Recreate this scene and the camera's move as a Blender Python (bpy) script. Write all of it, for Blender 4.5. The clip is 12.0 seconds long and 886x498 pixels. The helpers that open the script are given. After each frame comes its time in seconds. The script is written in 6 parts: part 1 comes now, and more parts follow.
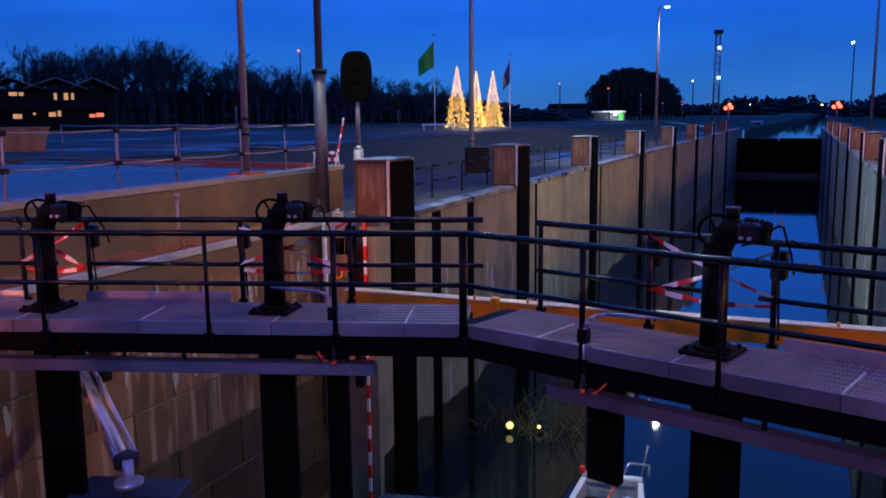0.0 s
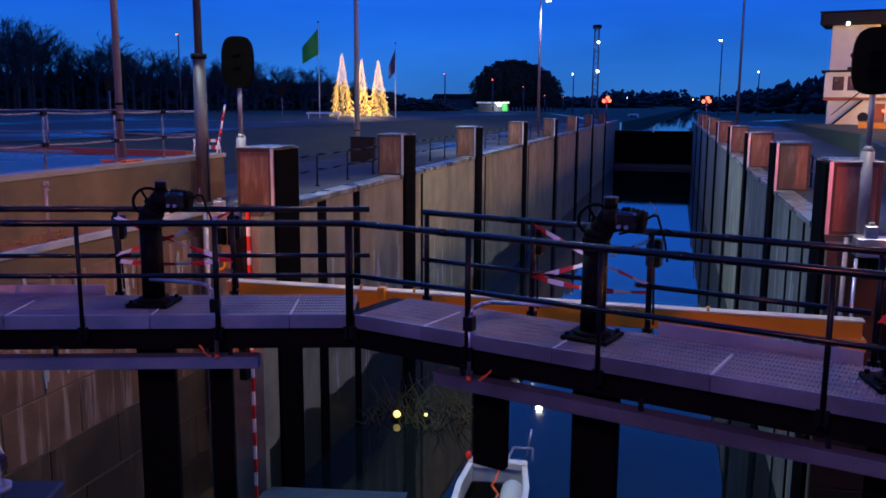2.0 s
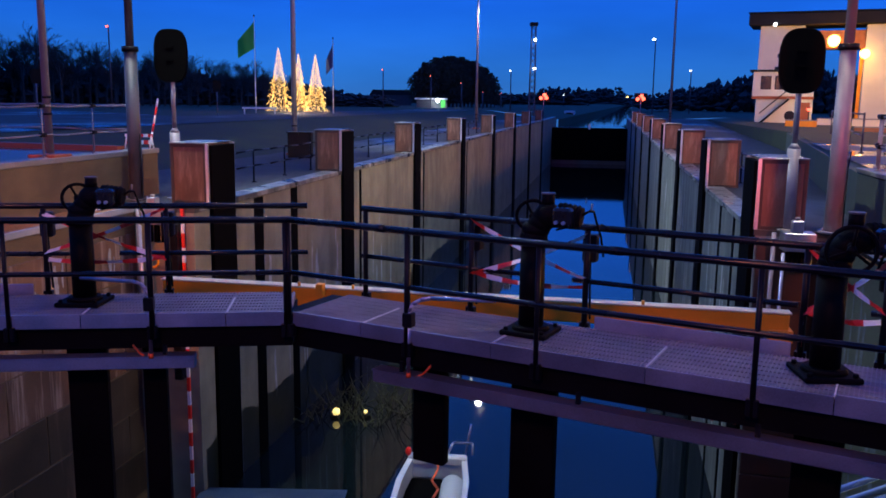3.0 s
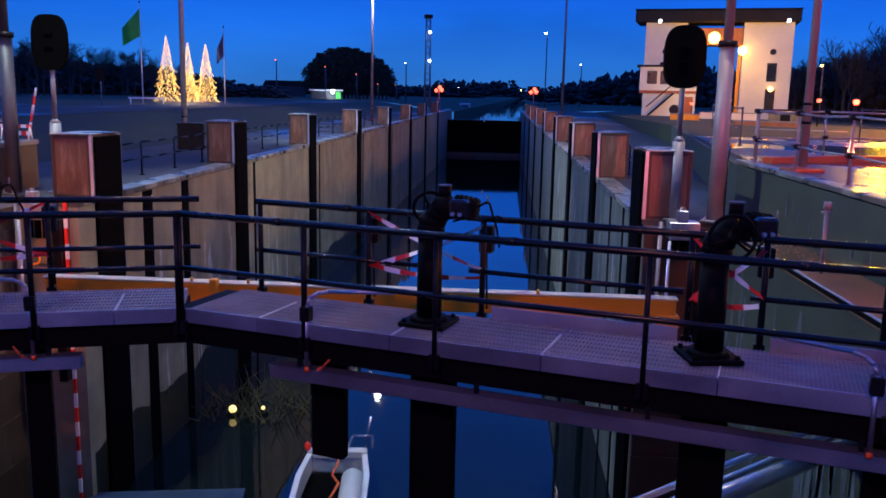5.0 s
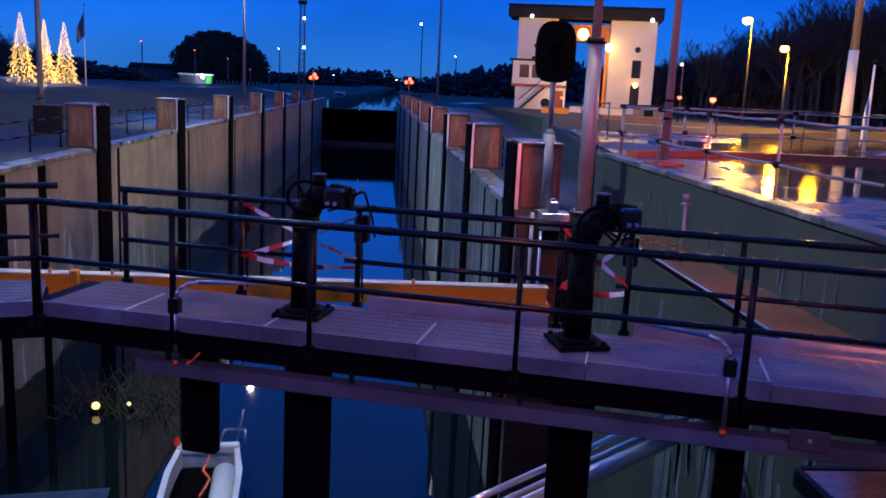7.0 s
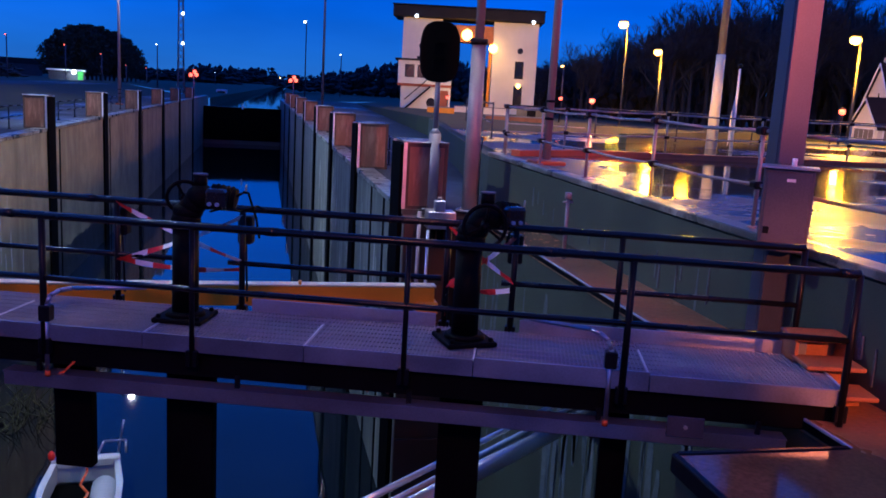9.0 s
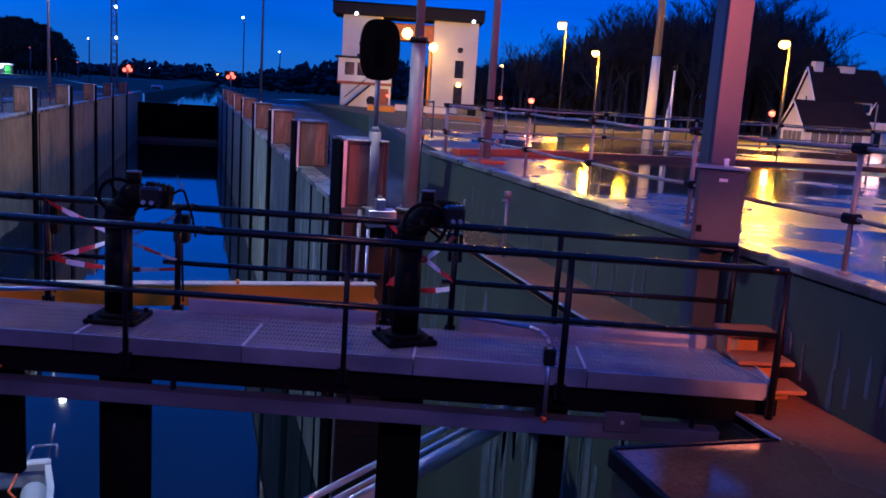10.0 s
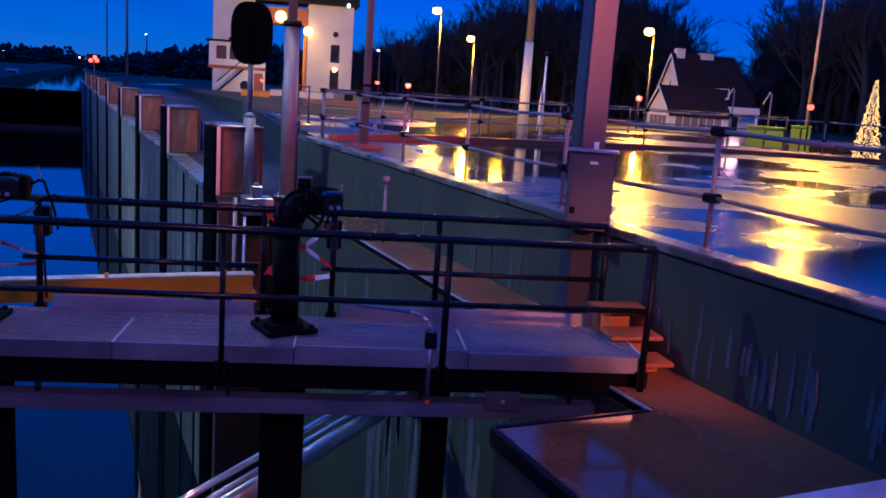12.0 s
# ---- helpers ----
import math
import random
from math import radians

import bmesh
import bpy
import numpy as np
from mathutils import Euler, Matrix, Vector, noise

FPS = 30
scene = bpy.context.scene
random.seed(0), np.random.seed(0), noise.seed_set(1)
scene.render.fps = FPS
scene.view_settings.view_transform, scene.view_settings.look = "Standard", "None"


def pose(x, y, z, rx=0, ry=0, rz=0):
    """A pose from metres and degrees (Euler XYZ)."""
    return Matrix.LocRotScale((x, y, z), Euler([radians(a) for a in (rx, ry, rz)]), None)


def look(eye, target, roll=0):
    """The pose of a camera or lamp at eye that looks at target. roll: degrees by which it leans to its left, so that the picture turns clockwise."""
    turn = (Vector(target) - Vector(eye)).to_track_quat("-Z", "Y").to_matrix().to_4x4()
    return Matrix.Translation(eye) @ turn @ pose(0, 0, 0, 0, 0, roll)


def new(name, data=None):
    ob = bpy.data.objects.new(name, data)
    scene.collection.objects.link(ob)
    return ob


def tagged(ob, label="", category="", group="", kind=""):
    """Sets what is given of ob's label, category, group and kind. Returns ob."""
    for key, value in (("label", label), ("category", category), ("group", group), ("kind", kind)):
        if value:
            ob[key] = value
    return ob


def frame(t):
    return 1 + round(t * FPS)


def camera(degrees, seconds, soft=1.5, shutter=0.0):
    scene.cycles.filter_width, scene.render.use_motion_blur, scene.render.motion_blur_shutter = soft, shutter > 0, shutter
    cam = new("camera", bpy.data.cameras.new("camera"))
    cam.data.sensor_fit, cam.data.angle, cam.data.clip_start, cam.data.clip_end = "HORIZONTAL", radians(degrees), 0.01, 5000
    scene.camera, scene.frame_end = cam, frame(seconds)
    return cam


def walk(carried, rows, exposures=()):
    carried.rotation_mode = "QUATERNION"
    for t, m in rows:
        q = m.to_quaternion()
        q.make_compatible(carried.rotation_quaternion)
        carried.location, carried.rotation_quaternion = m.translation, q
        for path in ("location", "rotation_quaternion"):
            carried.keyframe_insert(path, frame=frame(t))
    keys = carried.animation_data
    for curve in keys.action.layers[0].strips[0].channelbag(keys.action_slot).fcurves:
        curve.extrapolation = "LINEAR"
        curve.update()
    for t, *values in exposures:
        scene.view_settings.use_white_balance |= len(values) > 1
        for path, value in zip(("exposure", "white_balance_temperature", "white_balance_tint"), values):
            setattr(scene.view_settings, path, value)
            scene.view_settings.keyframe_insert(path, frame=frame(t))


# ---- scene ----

# The camera turns on the spot, with the slightest drift of the arm.
EYE = 2.3
cam = camera(54.7, 12.0, soft=1.7)
PAN = [
    (0.0, 22.58, -8.85, -0.58), (0.5, 20.74, -8.89, -0.37), (1.0, 19.11, -8.92, -0.34), (1.5, 17.11, -9.11, -0.11),
    (2.0, 14.89, -9.57, 0.33), (2.5, 12.72, -9.71, 0.65), (3.0, 10.75, -9.79, 0.75), (5.0, 3.79, -10.20, 1.23),
    (5.5, 1.80, -10.17, 1.51), (6.0, -0.25, -10.20, 1.88), (6.5, -2.55, -10.29, 2.37), (7.0, -4.68, -10.60, 2.75),
    (7.5, -6.55, -10.62, 2.86), (9.5, -14.26, -10.17, 3.56), (10.0, -16.29, -10.10, 3.86), (10.5, -18.36, -9.99, 3.90),
    (11.0, -20.43, -10.40, 3.87), (11.5, -22.35, -10.66, 3.88), (12.0, -24.41, -10.53, 3.93),
]
def drift(t):
    return 0.034 * (max(0.0, t - 6.5) / 5.5) ** 1.5


walk(cam, [(t, pose(drift(t), 0, EYE, 90 + pitch, 0, yaw) @ pose(0, 0, 0, 0, 0, roll)) for t, yaw, pitch, roll in PAN],
     exposures=((0.0, 0.05, 6900, 10), (3.0, 0.12, 6700, 10), (5.5, 0.15, 6500, 11), (7.5, 0.08, 6150, 13), (9.5, -0.1, 5750, 16), (11.0, -0.18, 5400, 18), (12.0, -0.22, 5300, 19)))

# ---- sky at dusk ----
world = bpy.data.worlds.new("dusk")
scene.world = world
world.use_nodes = True
wn, wl = world.node_tree.nodes, world.node_tree.links
wn.clear()
w_out, w_bg = wn.new("ShaderNodeOutputWorld"), wn.new("ShaderNodeBackground")
w_co, w_sep, w_ramp = wn.new("ShaderNodeTexCoord"), wn.new("ShaderNodeSeparateXYZ"), wn.new("ShaderNodeValToRGB")
wl.new(w_co.outputs["Generated"], w_sep.inputs[0])
wl.new(w_sep.outputs["Z"], w_ramp.inputs[0])
SKY = [(0.0, (0.022, 0.125, 0.42)), (0.03, (0.015, 0.130, 0.50)), (0.08, (0.007, 0.110, 0.58)), (0.105, (0.005, 0.098, 0.60)), (0.14, (0.008, 0.115, 0.72)), (0.24, (0.010, 0.14, 0.80)), (0.40, (0.010, 0.11, 0.72)), (0.6, (0.009, 0.075, 0.48)), (1.0, (0.012, 0.055, 0.34))]
while len(w_ramp.color_ramp.elements) < len(SKY):
    w_ramp.color_ramp.elements.new(0.5)
for e, (p, c) in zip(w_ramp.color_ramp.elements, SKY):
    e.position, e.color = p, (*c, 1)
w_noise, w_mix = wn.new("ShaderNodeTexNoise"), wn.new("ShaderNodeMix")
w_map = wn.new("ShaderNodeMapping")
w_map.inputs["Scale"].default_value = (1, 1, 4)
wl.new(w_co.outputs["Generated"], w_map.inputs[0])
wl.new(w_map.outputs[0], w_noise.inputs["Vector"])
w_noise.inputs["Scale"].default_value, w_noise.inputs["Detail"].default_value = 2.4, 5
w_mix.data_type, w_mix.blend_type = "RGBA", "MULTIPLY"
w_mix.inputs[0].default_value = 0.65
wl.new(w_ramp.outputs[0], w_mix.inputs["A"])
wl.new(w_noise.outputs[0], w_mix.inputs["B"])
wl.new(w_mix.outputs["Result"], w_bg.inputs[0])
w_bg.inputs[1].default_value = 1.80
wl.new(w_bg.outputs[0], w_out.inputs[0])


def lamp(name, kind, at, watts, colour, radius=0.1, target=None, spread=120):
    data = bpy.data.lights.new(name, kind)
    data.energy, data.color, data.shadow_soft_size = watts, colour, radius
    if kind == "SPOT":
        data.spot_size, data.spot_blend = radians(spread), 0.6
    ob = new(name, data)
    ob.matrix_world = look(at, target) if target else pose(*at)
    return ob


SODIUM, WARM, RED, COLD = (1.0, 0.40, 0.004), (1.0, 0.72, 0.40), (1.0, 0.10, 0.05), (0.75, 0.88, 1.0)
# floodlights on the masts along the chamber
lamp("mast_light", "SPOT", (-11.0, 16.6, 12.3), 8500, (0.82, 1.0, 0.92), 0.25, (3.6, 22, -3), 104)
lamp("mast_light", "SPOT", (-13.2, 36.9, 12.0), 26000, (0.80, 0.95, 1.0), 0.25, (3, 55, -3), 90)
lamp("mast_light", "SPOT", (-11.2, 78.7, 11.3), 1500, (1.0, 0.92, 0.72), 0.2, (-7, 76, -6), 150)
lamp("mast_light", "SPOT", (5.0, 16.8, 12.3), 5500, (1.0, 0.82, 0.60), 0.25, (-9.8, 24, -3), 100)
# two further unseen heads added here to brighten the far wall and gate
lamp("mast_light", "SPOT", (5.0, 17.1, 12.3), 19000, (0.92, 0.95, 0.76), 0.25, (-9.1, 44, -4), 44)
lamp("mast_light", "SPOT", (5.0, 16.2, 12.3), 1100, (1.0, 0.62, 0.27), 0.25, (-2.6, 10.0, -0.2), 44)
lamp("mast_light", "SPOT", (6.9, 114, 22.4), 6000, WARM, 0.25, (-9, 95, -3), 100)


def toward(az, d, z):
    return (d * math.sin(radians(az)), d * math.cos(radians(az)), z)


# sodium street lamps over the yard
lamp("yard_light", "POINT", toward(23.0, 74.5, 8.0), 6000, SODIUM, 0.4)
lamp("yard_light", "POINT", toward(25.3, 61.5, 5.3), 5200, SODIUM, 0.35)
lamp("yard_light", "POINT", toward(36.63, 49.0, 5.5), 6600, SODIUM, 0.35)
lamp("yard_light", "POINT", toward(46.8, 42.0, 8.3), 9000, SODIUM, 0.35)
# lamps of the lift tower
lamp("tower_light", "POINT", toward(12.9, 96.0, 8.0), 200, SODIUM, 0.25)
lamp("tower_light", "POINT", toward(15.0, 95.5, 6.4), 230, (1.0, 0.55, 0.10), 0.25)
lamp("tower_light", "POINT", toward(11.6, 91.0, 4.0), 200, WARM, 0.25)
# assumed reddish lamps at the tail of the lock, unseen behind the viewer
lamp("tail_light", "SPOT", (-11.2, -5.5, 4.6), 9000, (1.0, 0.27, 0.11), 0.15, (-10.1, 18, -3.2), 24)
lamp("tail_light", "SPOT", (-11.4, -5.5, 4.8), 3900, (1.0, 0.22, 0.06), 0.15, (-11.0, 18, 0.4), 44)
lamp("tail_light", "SPOT", (-2.0, -5.5, 9.0), 2600, (1.0, 0.31, 0.15), 1.2, (-0.6, 15.5, 0), 64)
lamp("tail_light", "SPOT", (5.15, -5.5, 4.4), 6600, (1.0, 0.22, 0.055), 0.1, (5.1, 8.6, -0.15), 13)
lamp("tail_light", "SPOT", (7.2, -5.5, 5.6), 13000, (1.0, 0.17, 0.10), 0.15, (4.6, 19, 3.8), 28)


# ---- materials ----
def material(name, colour, rough=0.6, metal=0.0, grain=8.0, amount=0.25, bump=0.15, stains=0.0, stain_colour=(0.02, 0.02, 0.02), streak=1.0, random_amount=0.0, coat=0.0, fine=60.0, gloss=0.5, run=(0.55, 0.10), run_at=(0.46, 0.70)):
    """A surface with a base colour, mottled at two scales, with optional stains drawn out downwards."""
    m = bpy.data.materials.new(name)
    m.use_nodes = True
    n, l = m.node_tree.nodes, m.node_tree.links
    bsdf = n["Principled BSDF"]
    co = n.new("ShaderNodeTexCoord")
    big, small = n.new("ShaderNodeTexNoise"), n.new("ShaderNodeTexNoise")
    big.inputs["Scale"].default_value, big.inputs["Detail"].default_value = grain * 0.12, 4
    small.inputs["Scale"].default_value, small.inputs["Detail"].default_value = fine, 3
    l.new(co.outputs["Object"], big.inputs["Vector"])
    l.new(co.outputs["Object"], small.inputs["Vector"])
    mixed = n.new("ShaderNodeMath")
    mixed.operation = "MULTIPLY_ADD"
    l.new(big.outputs[0], mixed.inputs[0])
    mixed.inputs[1].default_value = 0.65
    half = n.new("ShaderNodeMath")
    half.operation = "MULTIPLY"
    l.new(small.outputs[0], half.inputs[0])
    half.inputs[1].default_value = 0.35
    l.new(half.outputs[0], mixed.inputs[2])
    ramp = n.new("ShaderNodeValToRGB")
    lo = tuple(max(0, c * (1 - amount)) for c in colour)
    hi = tuple(min(1, c * (1 + amount)) for c in colour)
    ramp.color_ramp.elements[0].position, ramp.color_ramp.elements[0].color = 0.32, (*lo, 1)
    ramp.color_ramp.elements[1].position, ramp.color_ramp.elements[1].color = 0.68, (*hi, 1)
    l.new(mixed.outputs[0], ramp.inputs[0])
    out = ramp.outputs[0]
    if random_amount:
        info, hsv, rng = n.new("ShaderNodeObjectInfo"), n.new("ShaderNodeHueSaturation"), n.new("ShaderNodeMapRange")
        l.new(info.outputs["Random"], rng.inputs[0])
        rng.inputs[3].default_value, rng.inputs[4].default_value = 1 - random_amount, 1 + random_amount
        l.new(rng.outputs[0], hsv.inputs["Value"])
        l.new(out, hsv.inputs["Color"])
        out = hsv.outputs[0]
    if stains:
        mp, st, sr, mx = n.new("ShaderNodeMapping"), n.new("ShaderNodeTexNoise"), n.new("ShaderNodeValToRGB"), n.new("ShaderNodeMix")
        mp.inputs["Scale"].default_value = (run[0], run[0], run[1] * streak)
        l.new(co.outputs["Object"], mp.inputs[0])
        l.new(mp.outputs[0], st.inputs["Vector"])
        st.inputs["Scale"].default_value, st.inputs["Detail"].default_value, st.inputs["Roughness"].default_value = 1.3, 9, 0.62
        sr.color_ramp.elements[0].position, sr.color_ramp.elements[1].position = run_at
        sr.color_ramp.elements[0].color, sr.color_ramp.elements[1].color = (0, 0, 0, 1), (stains, stains, stains, 1)
        l.new(st.outputs[0], sr.inputs[0])
        mx.data_type = "RGBA"
        l.new(sr.outputs[0], mx.inputs[0])
        l.new(out, mx.inputs["A"])
        mx.inputs["B"].default_value = (*stain_colour, 1)
        out = mx.outputs["Result"]
    l.new(out, bsdf.inputs["Base Color"])
    bsdf.inputs["Roughness"].default_value, bsdf.inputs["Metallic"].default_value = rough, metal
    bsdf.inputs["Specular IOR Level"].default_value = gloss
    if coat:
        bsdf.inputs["Coat Weight"].default_value, bsdf.inputs["Coat Roughness"].default_value = coat, 0.15
    rr = n.new("ShaderNodeMapRange")
    l.new(big.outputs[0], rr.inputs[0])
    rr.inputs[3].default_value, rr.inputs[4].default_value = max(0.02, rough - 0.15), min(1, rough + 0.15)
    l.new(rr.outputs[0], bsdf.inputs["Roughness"])
    if bump:
        b = n.new("ShaderNodeBump")
        b.inputs["Strength"].default_value, b.inputs["Distance"].default_value = bump, 0.02
        l.new(mixed.outputs[0], b.inputs["Height"])
        l.new(b.outputs[0], bsdf.inputs["Normal"])
    return m


def glow(name, colour, strength):
    m = bpy.data.materials.new(name)
    m.use_nodes = True
    b = m.node_tree.nodes["Principled BSDF"]
    b.inputs["Base Color"].default_value = (*colour, 1)
    b.inputs["Emission Color"].default_value, b.inputs["Emission Strength"].default_value = (*colour, 1), strength
    return m


def wet_ground(name, colour, puddle_scale, lo, hi, stretch=(1, 1, 1), dry=0.42, grit_strength=0.4):
    """Asphalt that is wet all over, with standing water where a slow noise is high."""
    m = material(name, colour, 0.6, grain=6, amount=0.4, bump=0.0, fine=30)
    n, l = m.node_tree.nodes, m.node_tree.links
    bsdf = n["Principled BSDF"]
    co, mp, no, ra = n.new("ShaderNodeTexCoord"), n.new("ShaderNodeMapping"), n.new("ShaderNodeTexNoise"), n.new("ShaderNodeMapRange")
    mp.inputs["Scale"].default_value = stretch
    l.new(co.outputs["Object"], mp.inputs[0])
    l.new(mp.outputs[0], no.inputs["Vector"])
    no.inputs["Scale"].default_value, no.inputs["Detail"].default_value, no.inputs["Roughness"].default_value = puddle_scale, 5, 0.55
    l.new(no.outputs[0], ra.inputs[0])
    ra.inputs[1].default_value, ra.inputs[2].default_value = lo, hi
    ra.inputs[3].default_value, ra.inputs[4].default_value = dry, 0.09
    l.new(ra.outputs[0], bsdf.inputs["Roughness"])
    grit, bp, inv = n.new("ShaderNodeTexNoise"), n.new("ShaderNodeBump"), n.new("ShaderNodeMapRange")
    l.new(co.outputs["Object"], grit.inputs["Vector"])
    grit.inputs["Scale"].default_value, grit.inputs["Detail"].default_value = 14, 4
    l.new(no.outputs[0], inv.inputs[0])
    inv.inputs[1].default_value, inv.inputs[2].default_value = lo, hi
    inv.inputs[3].default_value, inv.inputs[4].default_value = grit_strength, 0.02
    l.new(inv.outputs[0], bp.inputs["Strength"])
    bp.inputs["Distance"].default_value = 0.03
    l.new(grit.outputs[0], bp.inputs["Height"])
    l.new(bp.outputs[0], bsdf.inputs["Normal"])
    return m


def water_surface(name, ripple, strength):
    m = bpy.data.materials.new(name)
    m.use_nodes = True
    n, l = m.node_tree.nodes, m.node_tree.links
    b = n["Principled BSDF"]
    b.inputs["Base Color"].default_value = (0.004, 0.008, 0.010, 1)
    b.inputs["Roughness"].default_value, b.inputs["IOR"].default_value = 0.03, 1.34
    co, no, bp = n.new("ShaderNodeTexCoord"), n.new("ShaderNodeTexNoise"), n.new("ShaderNodeBump")
    l.new(co.outputs["Object"], no.inputs["Vector"])
    no.inputs["Scale"].default_value, no.inputs["Detail"].default_value = ripple, 3
    bp.inputs["Strength"].default_value, bp.inputs["Distance"].default_value = strength, 0.05
    l.new(no.outputs[0], bp.inputs["Height"])
    l.new(bp.outputs[0], b.inputs["Normal"])
    return m


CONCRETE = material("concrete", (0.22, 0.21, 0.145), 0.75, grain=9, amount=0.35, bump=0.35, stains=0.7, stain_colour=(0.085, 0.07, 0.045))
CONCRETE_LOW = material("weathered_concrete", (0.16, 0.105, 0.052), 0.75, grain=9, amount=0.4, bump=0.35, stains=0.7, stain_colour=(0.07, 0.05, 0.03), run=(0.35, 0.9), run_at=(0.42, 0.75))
CONCRETE_DARK = material("dark_concrete", (0.046, 0.058, 0.040), 0.7, grain=9, amount=0.4, bump=0.35, stains=0.6, stain_colour=(0.035, 0.035, 0.03), run=(0.4, 0.5), run_at=(0.42, 0.75))
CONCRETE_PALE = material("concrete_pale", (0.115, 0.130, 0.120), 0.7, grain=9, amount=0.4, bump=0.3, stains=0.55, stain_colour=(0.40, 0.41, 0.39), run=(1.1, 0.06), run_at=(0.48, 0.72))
BLOCKWORK = material("stained_blockwork", (0.14, 0.075, 0.045), 0.65, grain=10, amount=0.5, bump=0.5, stains=0.75, stain_colour=(0.42, 0.31, 0.25), random_amount=0.35, run=(3.4, 0.22), run_at=(0.52, 0.64))
BLOCKWORK_DARK = material("darker_blockwork", (0.052, 0.036, 0.021), 0.55, grain=10, amount=0.6, bump=0.5, stains=0.6, stain_colour=(0.18, 0.11, 0.075), random_amount=0.3, run=(2.6, 0.2), run_at=(0.55, 0.68))
LIME = material("lime_streak", (0.36, 0.37, 0.37), 0.85, grain=30, amount=0.35, bump=0.3, fine=40, gloss=0.1)
KERB_STONE = material("kerb_stone", (0.62, 0.60, 0.58), 0.7, grain=40, amount=0.35, bump=0.5, fine=120)
COPING_WET = material("wet_coping", (0.10, 0.105, 0.10), 0.3, grain=8, amount=0.4, bump=0.25, stains=0.6, stain_colour=(0.42, 0.42, 0.40), run=(0.9, 0.9), run_at=(0.50, 0.62), random_amount=0.4)
# near-black, for the shade painted low on the western wall
LOW_SHADE = material("painted_shade", (0.012, 0.015, 0.008), 0.5, grain=12, amount=0.6, bump=0.5)
THICKET = material("thicket", (0.032, 0.029, 0.026), 0.95, grain=3, amount=0.5, bump=0.0)
COPING = material("coping_stone", (0.24, 0.225, 0.21), 0.45, grain=10, amount=0.25, bump=0.25)
FRAME_RUST = material("dark_rust", (0.030, 0.014, 0.011), 0.6, grain=12, amount=0.5, bump=0.3)
PANEL = material("bollard_panel", (0.105, 0.043, 0.028), 0.4, grain=7, amount=0.55, bump=0.25, stains=0.6, stain_colour=(0.27, 0.16, 0.115), run=(3.2, 0.55), run_at=(0.52, 0.68))
BLACK = material("black_steel", (0.005, 0.0055, 0.008), 0.36, 0.0, grain=20, amount=0.4, bump=0.1, gloss=0.15)
BLACK_RAIL = material("black_rail_paint", (0.005, 0.0055, 0.008), 0.24, 0.0, grain=20, amount=0.4, bump=0.12, gloss=0.32)
BLACK_MATT = material("matt_black_steel", (0.003, 0.003, 0.004), 0.6, 0.0, grain=20, amount=0.4, bump=0.15, gloss=0.06)
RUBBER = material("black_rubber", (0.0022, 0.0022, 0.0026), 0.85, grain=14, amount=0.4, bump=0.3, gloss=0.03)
GALV = material("galvanised_steel", (0.44, 0.46, 0.55), 0.38, 0.9, grain=18, amount=0.22, bump=0.12, random_amount=0.08)
GRATING = material("dull_grating", (0.26, 0.26, 0.32), 0.55, 0.35, grain=18, amount=0.3, bump=0.15, random_amount=0.12)
COLUMN_PAINT = material("column_paint", (0.045, 0.058, 0.095), 0.38, 0.3, grain=12, amount=0.3, bump=0.1)
STEEL_DULL = material("dull_steel", (0.085, 0.085, 0.105), 0.5, 0.45, grain=12, amount=0.3, bump=0.1)
LIME_FAINT = material("faint_lime_streak", (0.115, 0.135, 0.150), 0.85, grain=30, amount=0.35, bump=0.3, fine=40, gloss=0.1)
POLE = material("galvanised_pole", (0.21, 0.20, 0.24), 0.5, 0.3, grain=12, amount=0.2, bump=0.08)
PALE_EDGE = material("pale_edge", (0.72, 0.72, 0.75), 0.4, grain=14, amount=0.2, bump=0.05)
CHROME = material("polished_tube", (0.8, 0.8, 0.82), 0.2, 0.6, grain=14, amount=0.15, bump=0.05)
YELLOW = material("yellow_paint", (0.88, 0.33, 0.012), 0.45, grain=12, amount=0.12, bump=0.1, stains=0.2, stain_colour=(0.4, 0.15, 0.02))
YELLOW_WORN = material("worn_yellow_edge", (0.75, 0.62, 0.36), 0.35, grain=14, amount=0.3, bump=0.1)
TAPE_RED = material("tape_red", (0.75, 0.03, 0.02), 0.4, grain=10, amount=0.1, bump=0.0)
TAPE_WHITE = material("tape_white", (0.82, 0.82, 0.82), 0.4, grain=10, amount=0.06, bump=0.0)
ORANGE = material("orange_hose", (0.7, 0.10, 0.02), 0.5, grain=10, amount=0.1, bump=0.0)
WOOD = material("wet_timber", (0.36, 0.13, 0.05), 0.5, grain=14, amount=0.35, bump=0.3)
RENDER_WALL = material("white_render", (0.72, 0.68, 0.58), 0.75, grain=5, amount=0.1, bump=0.1)
ROOF_DARK = material("dark_roof", (0.02, 0.019, 0.02), 0.7, grain=6, amount=0.3, bump=0.3, gloss=0.2)
TILE = material("roof_tile", (0.022, 0.016, 0.014), 0.75, grain=9, amount=0.35, bump=0.5, gloss=0.15)
GLASS_DARK = material("dark_glazing", (0.012, 0.014, 0.018), 0.08, grain=4, amount=0.3, bump=0.0)
GLASS_GREY = material("grey_glazing", (0.22, 0.20, 0.17), 0.15, grain=4, amount=0.3, bump=0.0)
GRASS = material("grass", (0.035, 0.045, 0.014), 0.9, grain=4, amount=0.5, bump=0.6, fine=20)
BARK = material("bark", (0.042, 0.042, 0.042), 0.95, grain=12, amount=0.4, bump=0.3)
TWIG = material("wet_twigs", (0.05, 0.05, 0.015), 0.7, grain=20, amount=0.4, bump=0.2)
